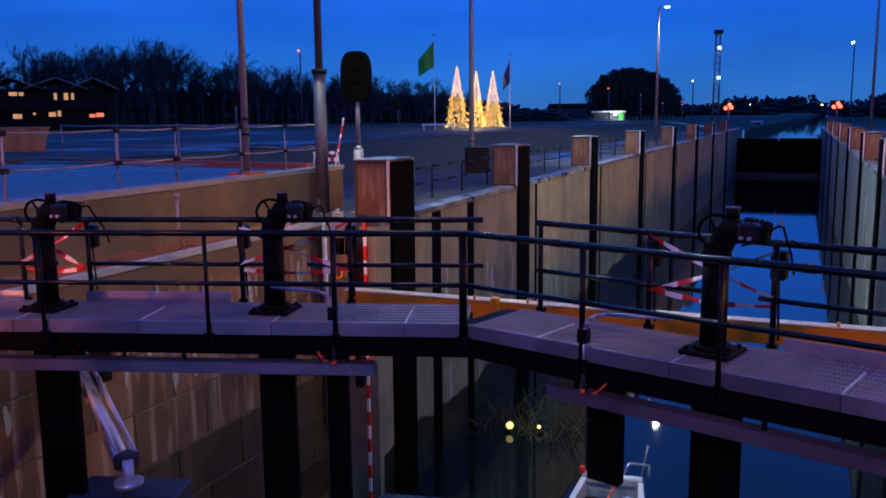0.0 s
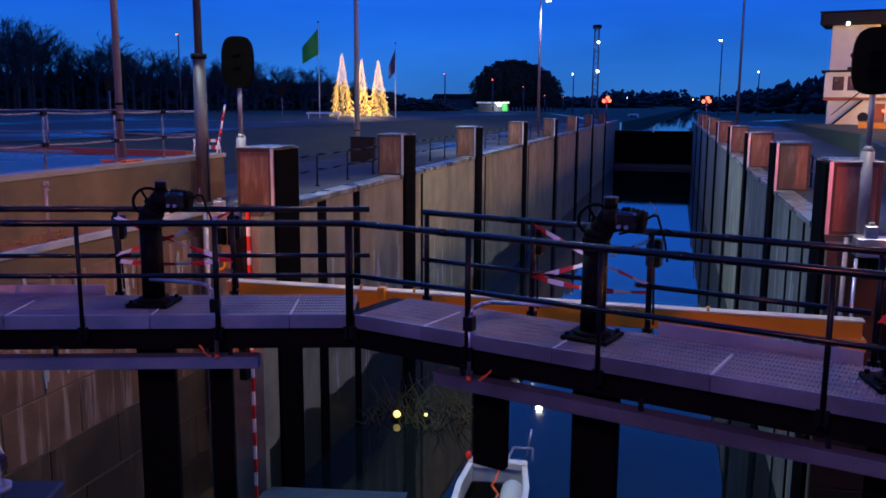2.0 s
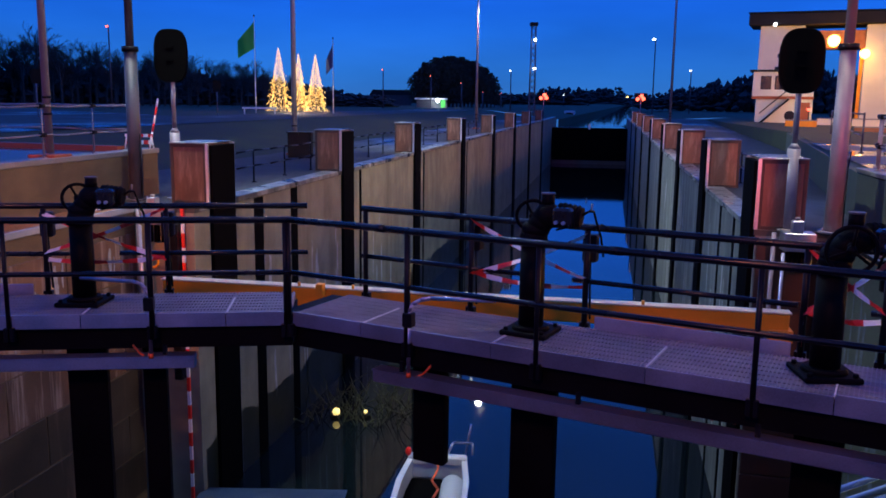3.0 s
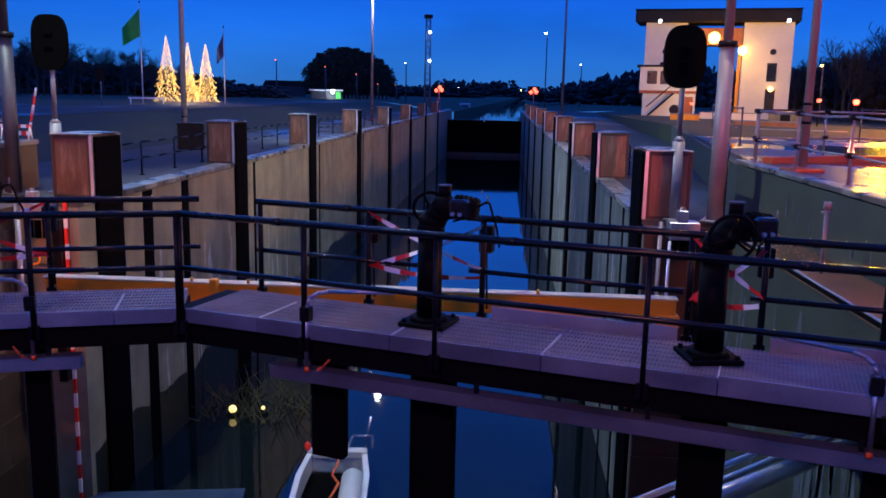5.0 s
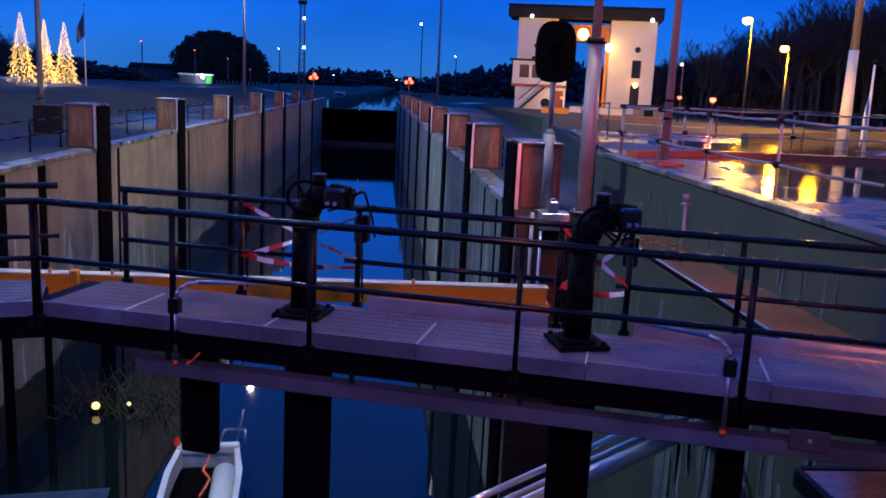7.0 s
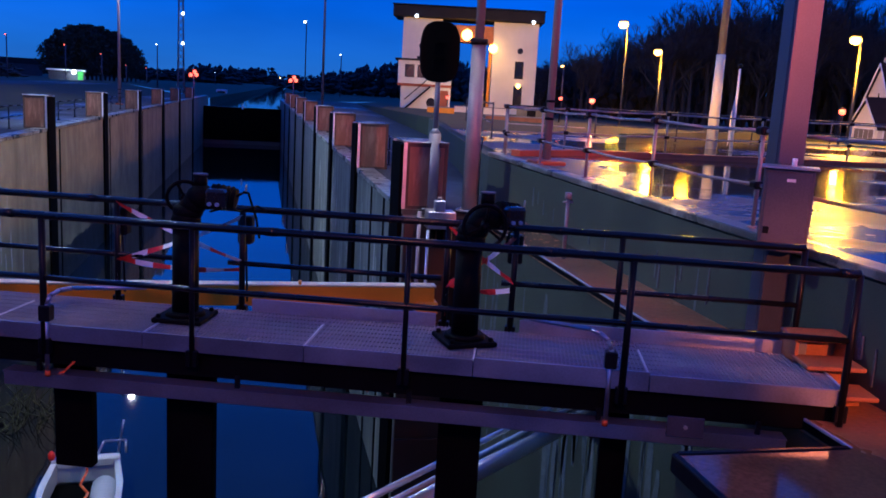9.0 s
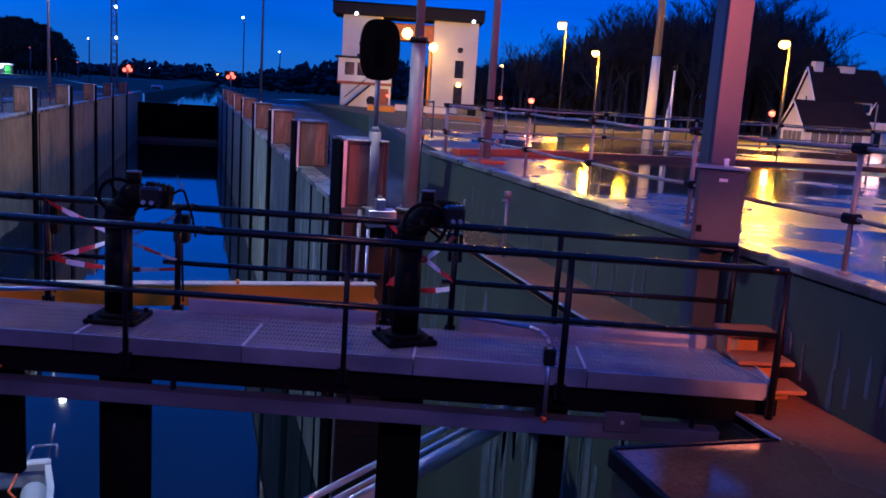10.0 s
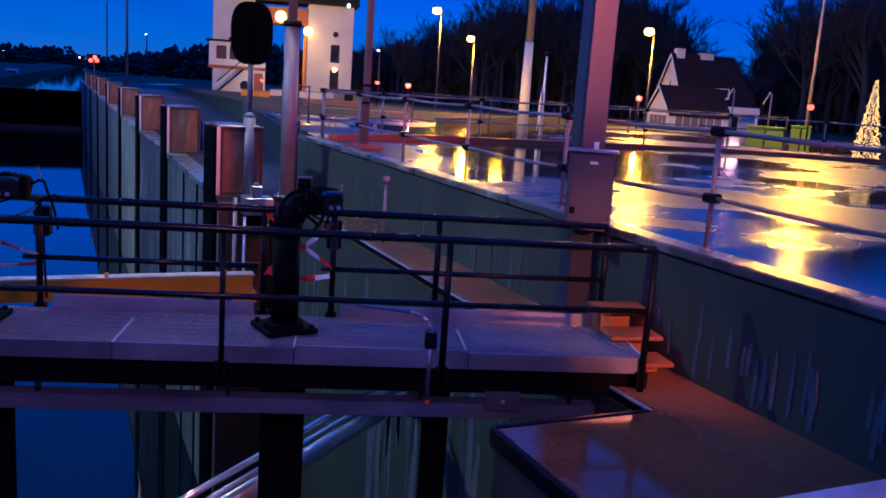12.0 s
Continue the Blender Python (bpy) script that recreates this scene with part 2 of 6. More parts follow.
EVERGREEN = material("evergreen", (0.030, 0.042, 0.036), 0.9, grain=9, amount=0.5, bump=0.3)
# blue-grey cast puts some of the distance haze into the colour
WOODS = material("far_woods", (0.026, 0.033, 0.037), 0.95, grain=3, amount=0.5, bump=0.0)
BOAT_WHITE = material("boat_white", (0.48, 0.52, 0.58), 0.4, grain=10, amount=0.12, bump=0.05)
BOAT_DARK = material("boat_dark", (0.03, 0.035, 0.045), 0.5, grain=10, amount=0.3, bump=0.1)
TARP = material("blue_tarpaulin", (0.013, 0.031, 0.075), 0.5, grain=14, amount=0.4, bump=0.6)
FLAG_GREEN = material("green_flag", (0.04, 0.42, 0.05), 0.7, grain=10, amount=0.2, bump=0.1)
FLAG_DARK = material("blue_flag", (0.03, 0.05, 0.12), 0.7, grain=10, amount=0.2, bump=0.1)
GREEN_PANEL = material("lime_green_panel", (0.12, 0.26, 0.02), 0.5, grain=6, amount=0.15, bump=0.05)
BRICK_RED = material("dull_red", (0.34, 0.075, 0.025), 0.5, grain=6, amount=0.2, bump=0.1)
LEDGE = wet_ground("ledge_slab", (0.26, 0.115, 0.052), 0.55, 0.52, 0.56, (1, 0.6, 1), 0.5)
WET_YARD = wet_ground("wet_asphalt_yard", (0.04, 0.027, 0.015), 0.16, 0.445, 0.507, (0.8, 1.0, 1), 0.42, 0.4)
WET_QUAY = wet_ground("wet_asphalt_quay", (0.045, 0.043, 0.04), 0.10, 0.52, 0.68, (1, 0.5, 1), 0.75, 0.7)
WATER = water_surface("lock_water", 1.2, 0.05)
WATER_FAR = water_surface("canal_water", 0.5, 0.08)
TIMBER_DARK = material("dark_timber", (0.010, 0.009, 0.008), 0.8, grain=6, amount=0.3, bump=0.3, gloss=0.15)
WET_YARD_WEST = wet_ground("wet_asphalt_west", (0.05, 0.05, 0.055), 0.12, 0.56, 0.66, (0.5, 1.2, 1), 0.34, 0.35)
FAIRY = glow("fairy_light", (1.0, 0.52, 0.09), 2.3)
FAIRY_PALE = glow("fairy_light_pale", (1.0, 0.70, 0.26), 2.3)
SODIUM_GLOW = glow("sodium_lens", (1.0, 0.52, 0.11), 9.0)
WHITE_GLOW = glow("white_lens", (0.85, 0.93, 1.0), 6.0)
RED_GLOW = glow("red_lens", (1.0, 0.13, 0.07), 3.4)
WINDOW_GLOW = glow("lit_window", (1.0, 0.50, 0.20), 0.5)
WINDOW_RED = glow("lit_window_red", (1.0, 0.25, 0.12), 0.9)


# ---- building helpers ----
def box(bm, lo, hi, m=None):
    vs = [bm.verts.new((x, y, z)) for z in (lo[2], hi[2]) for y in (lo[1], hi[1]) for x in (lo[0], hi[0])]
    for f in ((0, 2, 3, 1), (4, 5, 7, 6), (0, 1, 5, 4), (2, 6, 7, 3), (1, 3, 7, 5), (0, 4, 6, 2)):
        bm.faces.new([vs[i] for i in f])
    if m is not None:
        bmesh.ops.transform(bm, matrix=m, verts=vs)
    return vs


def rounded(bm, lo, hi, r=0.01, m=None):
    """A box with chamfered edges."""
    b2 = bmesh.new()
    box(b2, [min(a, b) for a, b in zip(lo, hi)], [max(a, b) for a, b in zip(lo, hi)])
    bmesh.ops.bevel(b2, geom=b2.edges[:], offset=r, segments=1, affect="EDGES")
    if m is not None:
        bmesh.ops.transform(b2, matrix=m, verts=b2.verts)
    merge(bm, b2)


def merge(bm, other):
    made = {v: bm.verts.new(v.co) for v in other.verts}
    for f in other.faces:
        bm.faces.new([made[v] for v in f.verts])
    other.free()


def tube(bm, p0, p1, r0, r1=None, seg=10, caps=True):
    """A round bar from p0 to p1, tapered from r0 to r1."""
    p0, p1 = Vector(p0), Vector(p1)
    r1 = r0 if r1 is None else r1
    d = (p1 - p0).normalized()
    a = d.orthogonal().normalized()
    b = d.cross(a)
    rings = []
    for p, r in ((p0, r0), (p1, r1)):
        rings.append([bm.verts.new(p + (a * math.cos(2 * math.pi * k / seg) + b * math.sin(2 * math.pi * k / seg)) * r) for k in range(seg)])
    for k in range(seg):
        bm.faces.new((rings[0][k], rings[0][(k + 1) % seg], rings[1][(k + 1) % seg], rings[1][k])).smooth = True
    if caps:
        bm.faces.new(rings[0][::-1])
        bm.faces.new(rings[1])


def chain(bm, points, r, seg=8):
    for a, b in zip(points, points[1:]):
        tube(bm, a, b, r, seg=seg)


def ring(bm, centre, axis, radius, r, seg=24, minor=6):
    """A torus round the axis."""
    q = Vector((0, 0, 1)).rotation_difference(Vector(axis)).to_matrix()
    rows = []
    for i in range(seg):
        a = 2 * math.pi * i / seg
        row = []
        for j in range(minor):
            b = 2 * math.pi * j / minor
            row.append(bm.verts.new(Vector(centre) + q @ Vector(((radius + r * math.cos(b)) * math.cos(a), (radius + r * math.cos(b)) * math.sin(a), r * math.sin(b)))))
        rows.append(row)
    for i in range(seg):
        for j in range(minor):
            bm.faces.new((rows[i][j], rows[(i + 1) % seg][j], rows[(i + 1) % seg][(j + 1) % minor], rows[i][(j + 1) % minor])).smooth = True


def ball(bm, centre, r, sub=1, scale=(1, 1, 1)):
    m = Matrix.Translation(centre) @ Matrix.Diagonal((*scale, 1))
    bmesh.ops.create_icosphere(bm, subdivisions=sub, radius=r, matrix=m)


def prism(bm, outline, z0, z1):
    """An upright prism over an outline of x, y corners (counter-clockwise)."""
    low, high = [bm.verts.new((x, y, z0)) for x, y in outline], [bm.verts.new((x, y, z1)) for x, y in outline]
    bm.faces.new(low[::-1])
    bm.faces.new(high)
    for k in range(len(outline)):
        j = (k + 1) % len(outline)
        bm.faces.new((low[k], low[j], high[j], high[k]))


def mesh(name, bm, mat):
    me = bpy.data.meshes.new(name)
    bmesh.ops.recalc_face_normals(bm, faces=bm.faces)
    bm.to_mesh(me)
    bm.free()
    me.materials.append(mat)
    return me


def part(name, bm, mat, parent, label=""):
    ob = new(name, mesh(name, bm, mat))
    ob.parent = parent
    return tagged(ob, label)


def thing(name, at=(0, 0, 0), rz=0, label="", category="", group="", kind=""):
    ob = new(name)
    ob.matrix_world = pose(*at, 0, 0, rz)
    return tagged(ob, label, category, group, kind)


def solid(name, bm, mat, label="", category="", group="", kind="", at=(0, 0, 0), rz=0):
    ob = new(name, mesh(name, bm, mat))
    ob.matrix_world = pose(*at, 0, 0, rz)
    return tagged(ob, label, category, group, kind)


def one(kind, *args, **kw):
    bm = bmesh.new()
    kind(bm, *args, **kw)
    return bm


def polar(az, d, z=0.0):
    """A point d metres from the viewer at the bearing az, clockwise from the lock's axis."""
    a = radians(az)
    return (d * math.sin(a), d * math.cos(a), z)


# ---- the lock: levels and lines ----
LEFT, RIGHT = -9.12, 2.98          # faces of the chamber walls
NICHE_L, NICHE_R = -10.6, 4.44     # faces of the gate recesses
BANK_L, BANK_R = -11.4, 5.25       # faces of the upper retaining walls
QUAY, YARD, WATERLINE = -0.15, 1.0, -7.5
HEAD = 142.0                       # the upper gate
NICHE = (5.3, 17.8)                # where the recesses begin and end

# water in the tail and the chamber, and in the canal above the upper gate
bm = bmesh.new()
for a in ((LEFT - 2, -60), (RIGHT + 2, -60), (RIGHT + 2, HEAD), (LEFT - 2, HEAD)):
    bm.verts.new((*a, WATERLINE))
bm.faces.new(bm.verts)
solid("water", bm, WATER, "still dark water in the emptied lock chamber", "water", kind="structure")
bm = bmesh.new()
for a in ((LEFT, HEAD), (RIGHT, HEAD), (62, 2400), (46, 2400)):
    bm.verts.new((*a, -2.2))
bm.faces.new(bm.verts)
solid("canal_water", bm, WATER_FAR, "wide canal water beyond the upper gate", "water", kind="structure")

# chamber walls, with the gate recesses cut back
bm = bmesh.new()
box(bm, (LEFT - 8, NICHE[1], -12), (LEFT, HEAD + 12, QUAY - 0.12))
left_wall = solid("wall_west", bm, CONCRETE, "tall stained concrete chamber wall with dark slots", "wall", kind="structure")
bm = bmesh.new()
box(bm, (RIGHT, NICHE[1], -12), (RIGHT + 8, HEAD + 12, QUAY - 0.12))
right_wall = solid("wall_east", bm, CONCRETE_PALE, "tall grey concrete chamber wall with dark slots", "wall", kind="structure")
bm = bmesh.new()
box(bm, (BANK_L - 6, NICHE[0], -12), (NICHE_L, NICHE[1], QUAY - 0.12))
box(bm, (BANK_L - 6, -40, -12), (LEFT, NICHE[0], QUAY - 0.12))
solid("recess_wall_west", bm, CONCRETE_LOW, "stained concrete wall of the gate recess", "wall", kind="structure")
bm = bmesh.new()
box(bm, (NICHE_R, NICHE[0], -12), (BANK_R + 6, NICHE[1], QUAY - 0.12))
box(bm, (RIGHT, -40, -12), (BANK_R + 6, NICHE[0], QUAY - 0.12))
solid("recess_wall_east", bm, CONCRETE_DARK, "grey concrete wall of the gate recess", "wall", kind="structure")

# ledges over the recess walls
bm = bmesh.new()
box(bm, (BANK_L, NICHE[0], QUAY - 0.12), (NICHE_L + 0.03, NICHE[1], QUAY))
box(bm, (BANK_L, -40, QUAY - 0.12), (LEFT + 0.03, NICHE[0], QUAY))
solid("ledge_west", bm, LEDGE, "wet brown slab ledge beside the gate", "ledge", kind="structure")
bm = bmesh.new()
box(bm, (NICHE_R - 0.03, NICHE[0], QUAY - 0.12), (BANK_R, NICHE[1], QUAY))
box(bm, (RIGHT - 0.03, -40, QUAY - 0.12), (BANK_R, NICHE[0], QUAY))
solid("ledge_east", bm, LEDGE, "wet brown slab ledge beside the gate", "ledge", kind="structure")

# rust-dark plates added over the end of the eastern chamber wall to darken it
for k in range(6):
    part("added_plate", one(rounded, (RIGHT + 0.02, NICHE[1] - 0.05, -1.55 - 1.25 * k), (NICHE_R - 0.01, NICHE[1] - 0.004, -0.32 - 1.25 * k), 0.012), FRAME_RUST, right_wall, "dark rusty plate added over the wall end")

# steel nosings on the ledge edges
bm = bmesh.new()
rounded(bm, (NICHE_R - 0.055, NICHE[0], QUAY - 0.018), (NICHE_R - 0.032, NICHE[1], QUAY + 0.012), 0.006)
solid("ledge_nosing_east", bm, CHROME, "worn steel edge strip on the ledge", "edge strip", kind="structure")
# black plate added to darken the slab's side face
bm = bmesh.new()
rounded(bm, (NICHE_R - 0.054, NICHE[0], QUAY - 0.085), (NICHE_R - 0.031, NICHE[1], QUAY - 0.020), 0.004)
solid("ledge_face_east", bm, BLACK_MATT, "black plate added below the ledge edge", "edge strip", kind="structure")
bm = bmesh.new()
rounded(bm, (RIGHT - 0.06, -6, QUAY - 0.13), (RIGHT - 0.005, NICHE[0], QUAY + 0.012), 0.01)
rounded(bm, (RIGHT - 0.005, NICHE[0] - 0.02, QUAY - 0.13), (NICHE_R - 0.06, NICHE[0] + 0.035, QUAY + 0.012), 0.01)
solid("ledge_nosing_tail", bm, BLACK, "dark steel edge strip on the ledge", "edge strip", kind="structure")
bm = bmesh.new()
rounded(bm, (NICHE_L + 0.005, NICHE[0], QUAY - 0.13), (NICHE_L + 0.06, NICHE[1], QUAY + 0.012), 0.01)
solid("ledge_nosing_west", bm, CHROME, "worn steel edge strip on the ledge", "edge strip", kind="structure")

# upper retaining walls with their copings
bm = bmesh.new()
box(bm, (BANK_L - 0.45, -40, QUAY - 0.3), (BANK_L, 20.4, YARD - 0.1))
box(bm, (-60, 19.95, QUAY - 0.3), (BANK_L - 0.45, 20.4, YARD - 0.1))
solid("retaining_wall_west", bm, CONCRETE_LOW, "low concrete retaining wall below the yard", "wall", kind="structure")
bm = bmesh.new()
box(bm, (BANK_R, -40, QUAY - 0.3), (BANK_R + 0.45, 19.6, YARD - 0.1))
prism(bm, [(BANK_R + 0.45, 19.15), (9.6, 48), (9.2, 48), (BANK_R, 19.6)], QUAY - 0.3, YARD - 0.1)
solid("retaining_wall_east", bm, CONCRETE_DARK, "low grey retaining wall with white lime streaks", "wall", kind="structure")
bm = bmesh.new()
rounded(bm, (BANK_L - 0.4, -40, YARD - 0.1), (BANK_L + 0.04, 20.44, YARD + 0.02), 0.015)
rounded(bm, (-60, 20.0, YARD - 0.1), (BANK_L - 0.4, 20.44, YARD + 0.02), 0.015)
solid("coping_west", bm, COPING, "pale concrete coping on the retaining wall", "coping", kind="structure")
bm = bmesh.new()
rounded(bm, (BANK_R - 0.03, 3.0, YARD - 0.075), (BANK_R + 0.27, 19.64, YARD + 0.02), 0.015)
solid("coping_east", bm, COPING_WET, "wet concrete coping on the retaining wall", "coping", kind="structure")

# quays along the chamber
bm = bmesh.new()
box(bm, (-15.0, NICHE[1], QUAY - 0.12), (LEFT + 0.03, HEAD + 12, QUAY))
solid("quay_west", bm, WET_QUAY, "wet grey quay along the chamber", "quay", kind="structure")
bm = bmesh.new()
box(bm, (RIGHT - 0.03, NICHE[1], QUAY - 0.12), (16.0, HEAD + 12, QUAY))
solid("quay_east", bm, WET_QUAY, "wet grey quay along the chamber", "quay", kind="structure")

# the ground: one sheet with the lock and canal left open, a bank on the west side and yards on both sides
bm = bmesh.new()
def sheet(*corners):
    bm.faces.new([bm.verts.new(c) for c in corners])
G = 0.93
sheet((-3000, -40, G), (BANK_L - 0.4, -40, G), (BANK_L - 0.4, 20.2, G), (-3000, 20.2, G))
sheet((-3000, 20.2, G), (-22, 20.2, G), (-22, HEAD + 12, G), (-3000, HEAD + 12, G))
sheet((-22, 20.2, G), (-15, 20.2, QUAY - 0.01), (-15, HEAD + 12, QUAY - 0.01), (-22, HEAD + 12, G))
sheet((-3000, HEAD + 12, G), (-22, HEAD + 12, G), (36, 2500, G), (-3000, 2500, G))
sheet((-22, HEAD + 12, G), (LEFT + 0.3, HEAD + 12, -0.6), (46.3, 2400, -0.6), (36, 2500, G))
sheet((LEFT + 0.3, HEAD + 12, -0.6), (LEFT + 0.3, HEAD + 12, -3), (46.3, 2400, -3), (46.3, 2400, -0.6))
sheet((BANK_R + 0.4, -40, G), (38, -40, G), (38, 19.6, G), (BANK_R + 0.4, 19.6, G))
sheet((BANK_R + 0.4, 19.6, G), (38, 19.6, G), (34, 48, G), (9.4, 48, G))
sheet((38, -40, G), (50, -40, 0.0), (50, 24, 0.0), (38, 19.6, G))
sheet((38, 19.6, G), (50, 24, 0.0), (48, 60, 0.0), (34, 48, G))
sheet((34, 48, G), (48, 60, 0.0), (44, HEAD + 12, 0.0), (20, HEAD + 12, 0.2), (9.4, 48, G))
sheet((50, -40, 0.0), (3000, -40, 0.0), (3000, 24, 0.0), (50, 24, 0.0))
sheet((50, 24, 0.0), (3000, 24, 0.0), (3000, HEAD + 12, 0.0), (44, HEAD + 12, 0.0), (48, 60, 0.0))
sheet((9.4, 48, G), (20, HEAD + 12, 0.2), (16, HEAD + 12, QUAY - 0.01), (9.4, 48, QUAY - 0.01))
sheet((20, HEAD + 12, 0.2), (44, HEAD + 12, 0.0), (3000, HEAD + 12, 0.0), (3000, 2500, 0.0), (75, 2500, 0.2))
sheet((20, HEAD + 12, 0.2), (75, 2500, 0.2), (62, 2400, -0.6), (RIGHT + 0.3, HEAD + 12, -0.6))
sheet((RIGHT + 0.3, HEAD + 12, -0.6), (62, 2400, -0.6), (62, 2400, -3), (RIGHT + 0.3, HEAD + 12, -3))
sheet((-3000, 2400, G), (3000, 2400, G), (3000, 4000, G), (-3000, 4000, G))
solid("ground", bm, GRASS, "dark wet grass round the lock", "ground", kind="structure")
bm = bmesh.new()
sheet((BANK_R + 0.38, -40, G + 0.02), (70, -40, G + 0.02), (70, 24, G + 0.02), (36, 34, G + 0.02), (10.5, 33, G + 0.02), (7.4, 34, G + 0.02), (BANK_R + 0.38, 19.5, G + 0.02))
solid("yard_east", bm, WET_YARD, "wet asphalt yard with broad puddles", "yard", kind="structure")
bm = bmesh.new()
sheet((-75, -40, G + 0.02), (BANK_L - 0.38, -40, G + 0.02), (BANK_L - 0.38, 20.1, G + 0.02), (-26, 20.1, G + 0.02), (-75, 60, G + 0.02))
solid("yard_west", bm, WET_YARD_WEST, "wet asphalt yard with blue puddles", "yard", kind="structure")
bm = bmesh.new()
sheet((-75, 60, G + 0.025), (-26, 20.1, G + 0.025), (-22, 22, G + 0.025), (-22, HEAD, G + 0.025), (-30, HEAD, G + 0.025), (-32, 60, G + 0.025), (-75, 95, G + 0.025))
solid("road", bm, WET_QUAY, "wet asphalt road behind the bank", "road", kind="structure")

# upper gate across the far end
gate = thing("upper_gate", ((LEFT + RIGHT) / 2, HEAD, 0), 0, "black steel gate across the far end of the chamber", "lock gate")
part("skin_plate", one(box, (-6.05, -0.2, -9), (6.05, 0.3, -1.75)), RUBBER, gate)
part("walkway", one(rounded, (-6.0, -0.5, -1.75), (6.0, 0.5, -1.62), 0.02), BLACK, gate)
part("gauge_board", one(box, (-0.12, -0.56, -1.9), (0.12, -0.52, -1.0)), TAPE_WHITE, gate, "white gauge board")
part("water_stain", one(box, (-6.0, -0.24, -7.6), (6.0, -0.21, -6.9)), BOAT_DARK, gate, "faint tide band")

# bridge on which the viewer stands
bridge = thing("bridge", (0, 0, 0), 0, "pale concrete bridge across the tail of the lock", "bridge", kind="structure")
part("slab", one(box, (-16, -5, 0.3), (9, 1.97, 0.82)), CONCRETE_PALE, bridge)
part("kerb", one(rounded, (-16, 1.45, 0.82), (9, 2.03, 1.0), 0.02), KERB_STONE, bridge, "pale speckled kerb")

# ---- bollard blocks, slots and coping bands on the chamber walls ----
STATIONS = {-1: [19.95, 30.1, 41.5, 55.0, 69.8, 85.5, 102.0, 121.0], 1: [19.3, 28.3, 38.2, 50.0, 64.0, 80.0, 98.0, 118.0]}


def bollard_block(side, y):
    """A steel-faced block on the coping with a black rubbing strip that runs down the wall."""
    x = LEFT if side < 0 else RIGHT
    ob = thing("bollard_block", (x, y, QUAY), 0, "rust-brown mooring block with a black rubbing strip", "mooring block", "mooring blocks")
    s = side
    part("block", one(rounded, (s * 0.9, -1.42, 0), (s * 0.03, -0.05, 1.40), 0.02), PANEL, ob)
    for u0, u1, z0, z1 in ((0.02, 0.09, 0.0, 1.4), (0.83, 0.91, 0.0, 1.4), (0.09, 0.83, 0.0, 0.07), (0.09, 0.83, 1.32, 1.4)):
        part("frame_bar", one(rounded, (s * u0, -1.437, z0), (s * u1, -1.42, z1), 0.004), FRAME_RUST, ob, "dark rusty frame bar")
    part("cap", one(rounded, (s * 0.93, -1.45, 1.40), (s * 0.0, 0.0, 1.43), 0.008), COPING_WET, ob, "pale edge strip")
    part("rubbing_strip", one(box, (s * 0.03, -1.36, -8.5), (-s * 0.10, -0.12, 1.36)), RUBBER, ob, "black rubbing strip")
    part("edge_strip", one(box, (s * 0.03, -0.10, -8.5), (-s * 0.06, -0.02, 1.40)), GALV, ob)
    part("edge_strip", one(box, (s * 0.03, -1.44, 0.0), (-s * 0.04, -1.38, 1.40)), GALV, ob)
    return ob


for side in (-1, 1):
    for y in STATIONS[side]:
        bollard_block(side, y)
    x = LEFT if side < 0 else RIGHT
    wall = left_wall if side < 0 else right_wall
    if side < 0:
        slots = [(21.45, 0.30), (24.1, 0.26)] + [(y + 1.0, 0.12) for y in STATIONS[side][1:]]
    else:
        slots = [(20.75, 0.13), (23.2, 0.13)] + [(y + 0.45, 0.10) for y in STATIONS[side][1:]]
    # each slot is a black strip proud of the wall face, not cut in
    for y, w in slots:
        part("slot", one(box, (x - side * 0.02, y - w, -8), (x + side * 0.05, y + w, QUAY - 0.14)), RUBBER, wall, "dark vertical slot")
    for a, b in zip([17.9] + STATIONS[side], STATIONS[side] + [HEAD + 10]):
        if b - a < 1.9:
            continue
        count = max(1, round((b - a - 1.6) / 1.25)) if a < 55 else 2
        step = (b - a - 1.6) / count
        for k in range(count):
            bm = bmesh.new()
            rounded(bm, (x - side * 0.06, a + 0.1 + k * step + 0.02, QUAY - 0.1), (x + side * 0.5, a + 0.1 + (k + 1) * step - 0.02, QUAY + 0.03), 0.012)
            part("coping_stone", bm, COPING_WET, wall, "wet pale coping stone")

# ---- the lower mitre gate ----
APEX, MITRE, LEAF = (-3.13, 8.17, 0.0), 17.3, 8.14
DECK = 0.13
random.seed(4)
COLUMNS = {1: (2.43, 5.01), -1: (2.21, 4.90)}


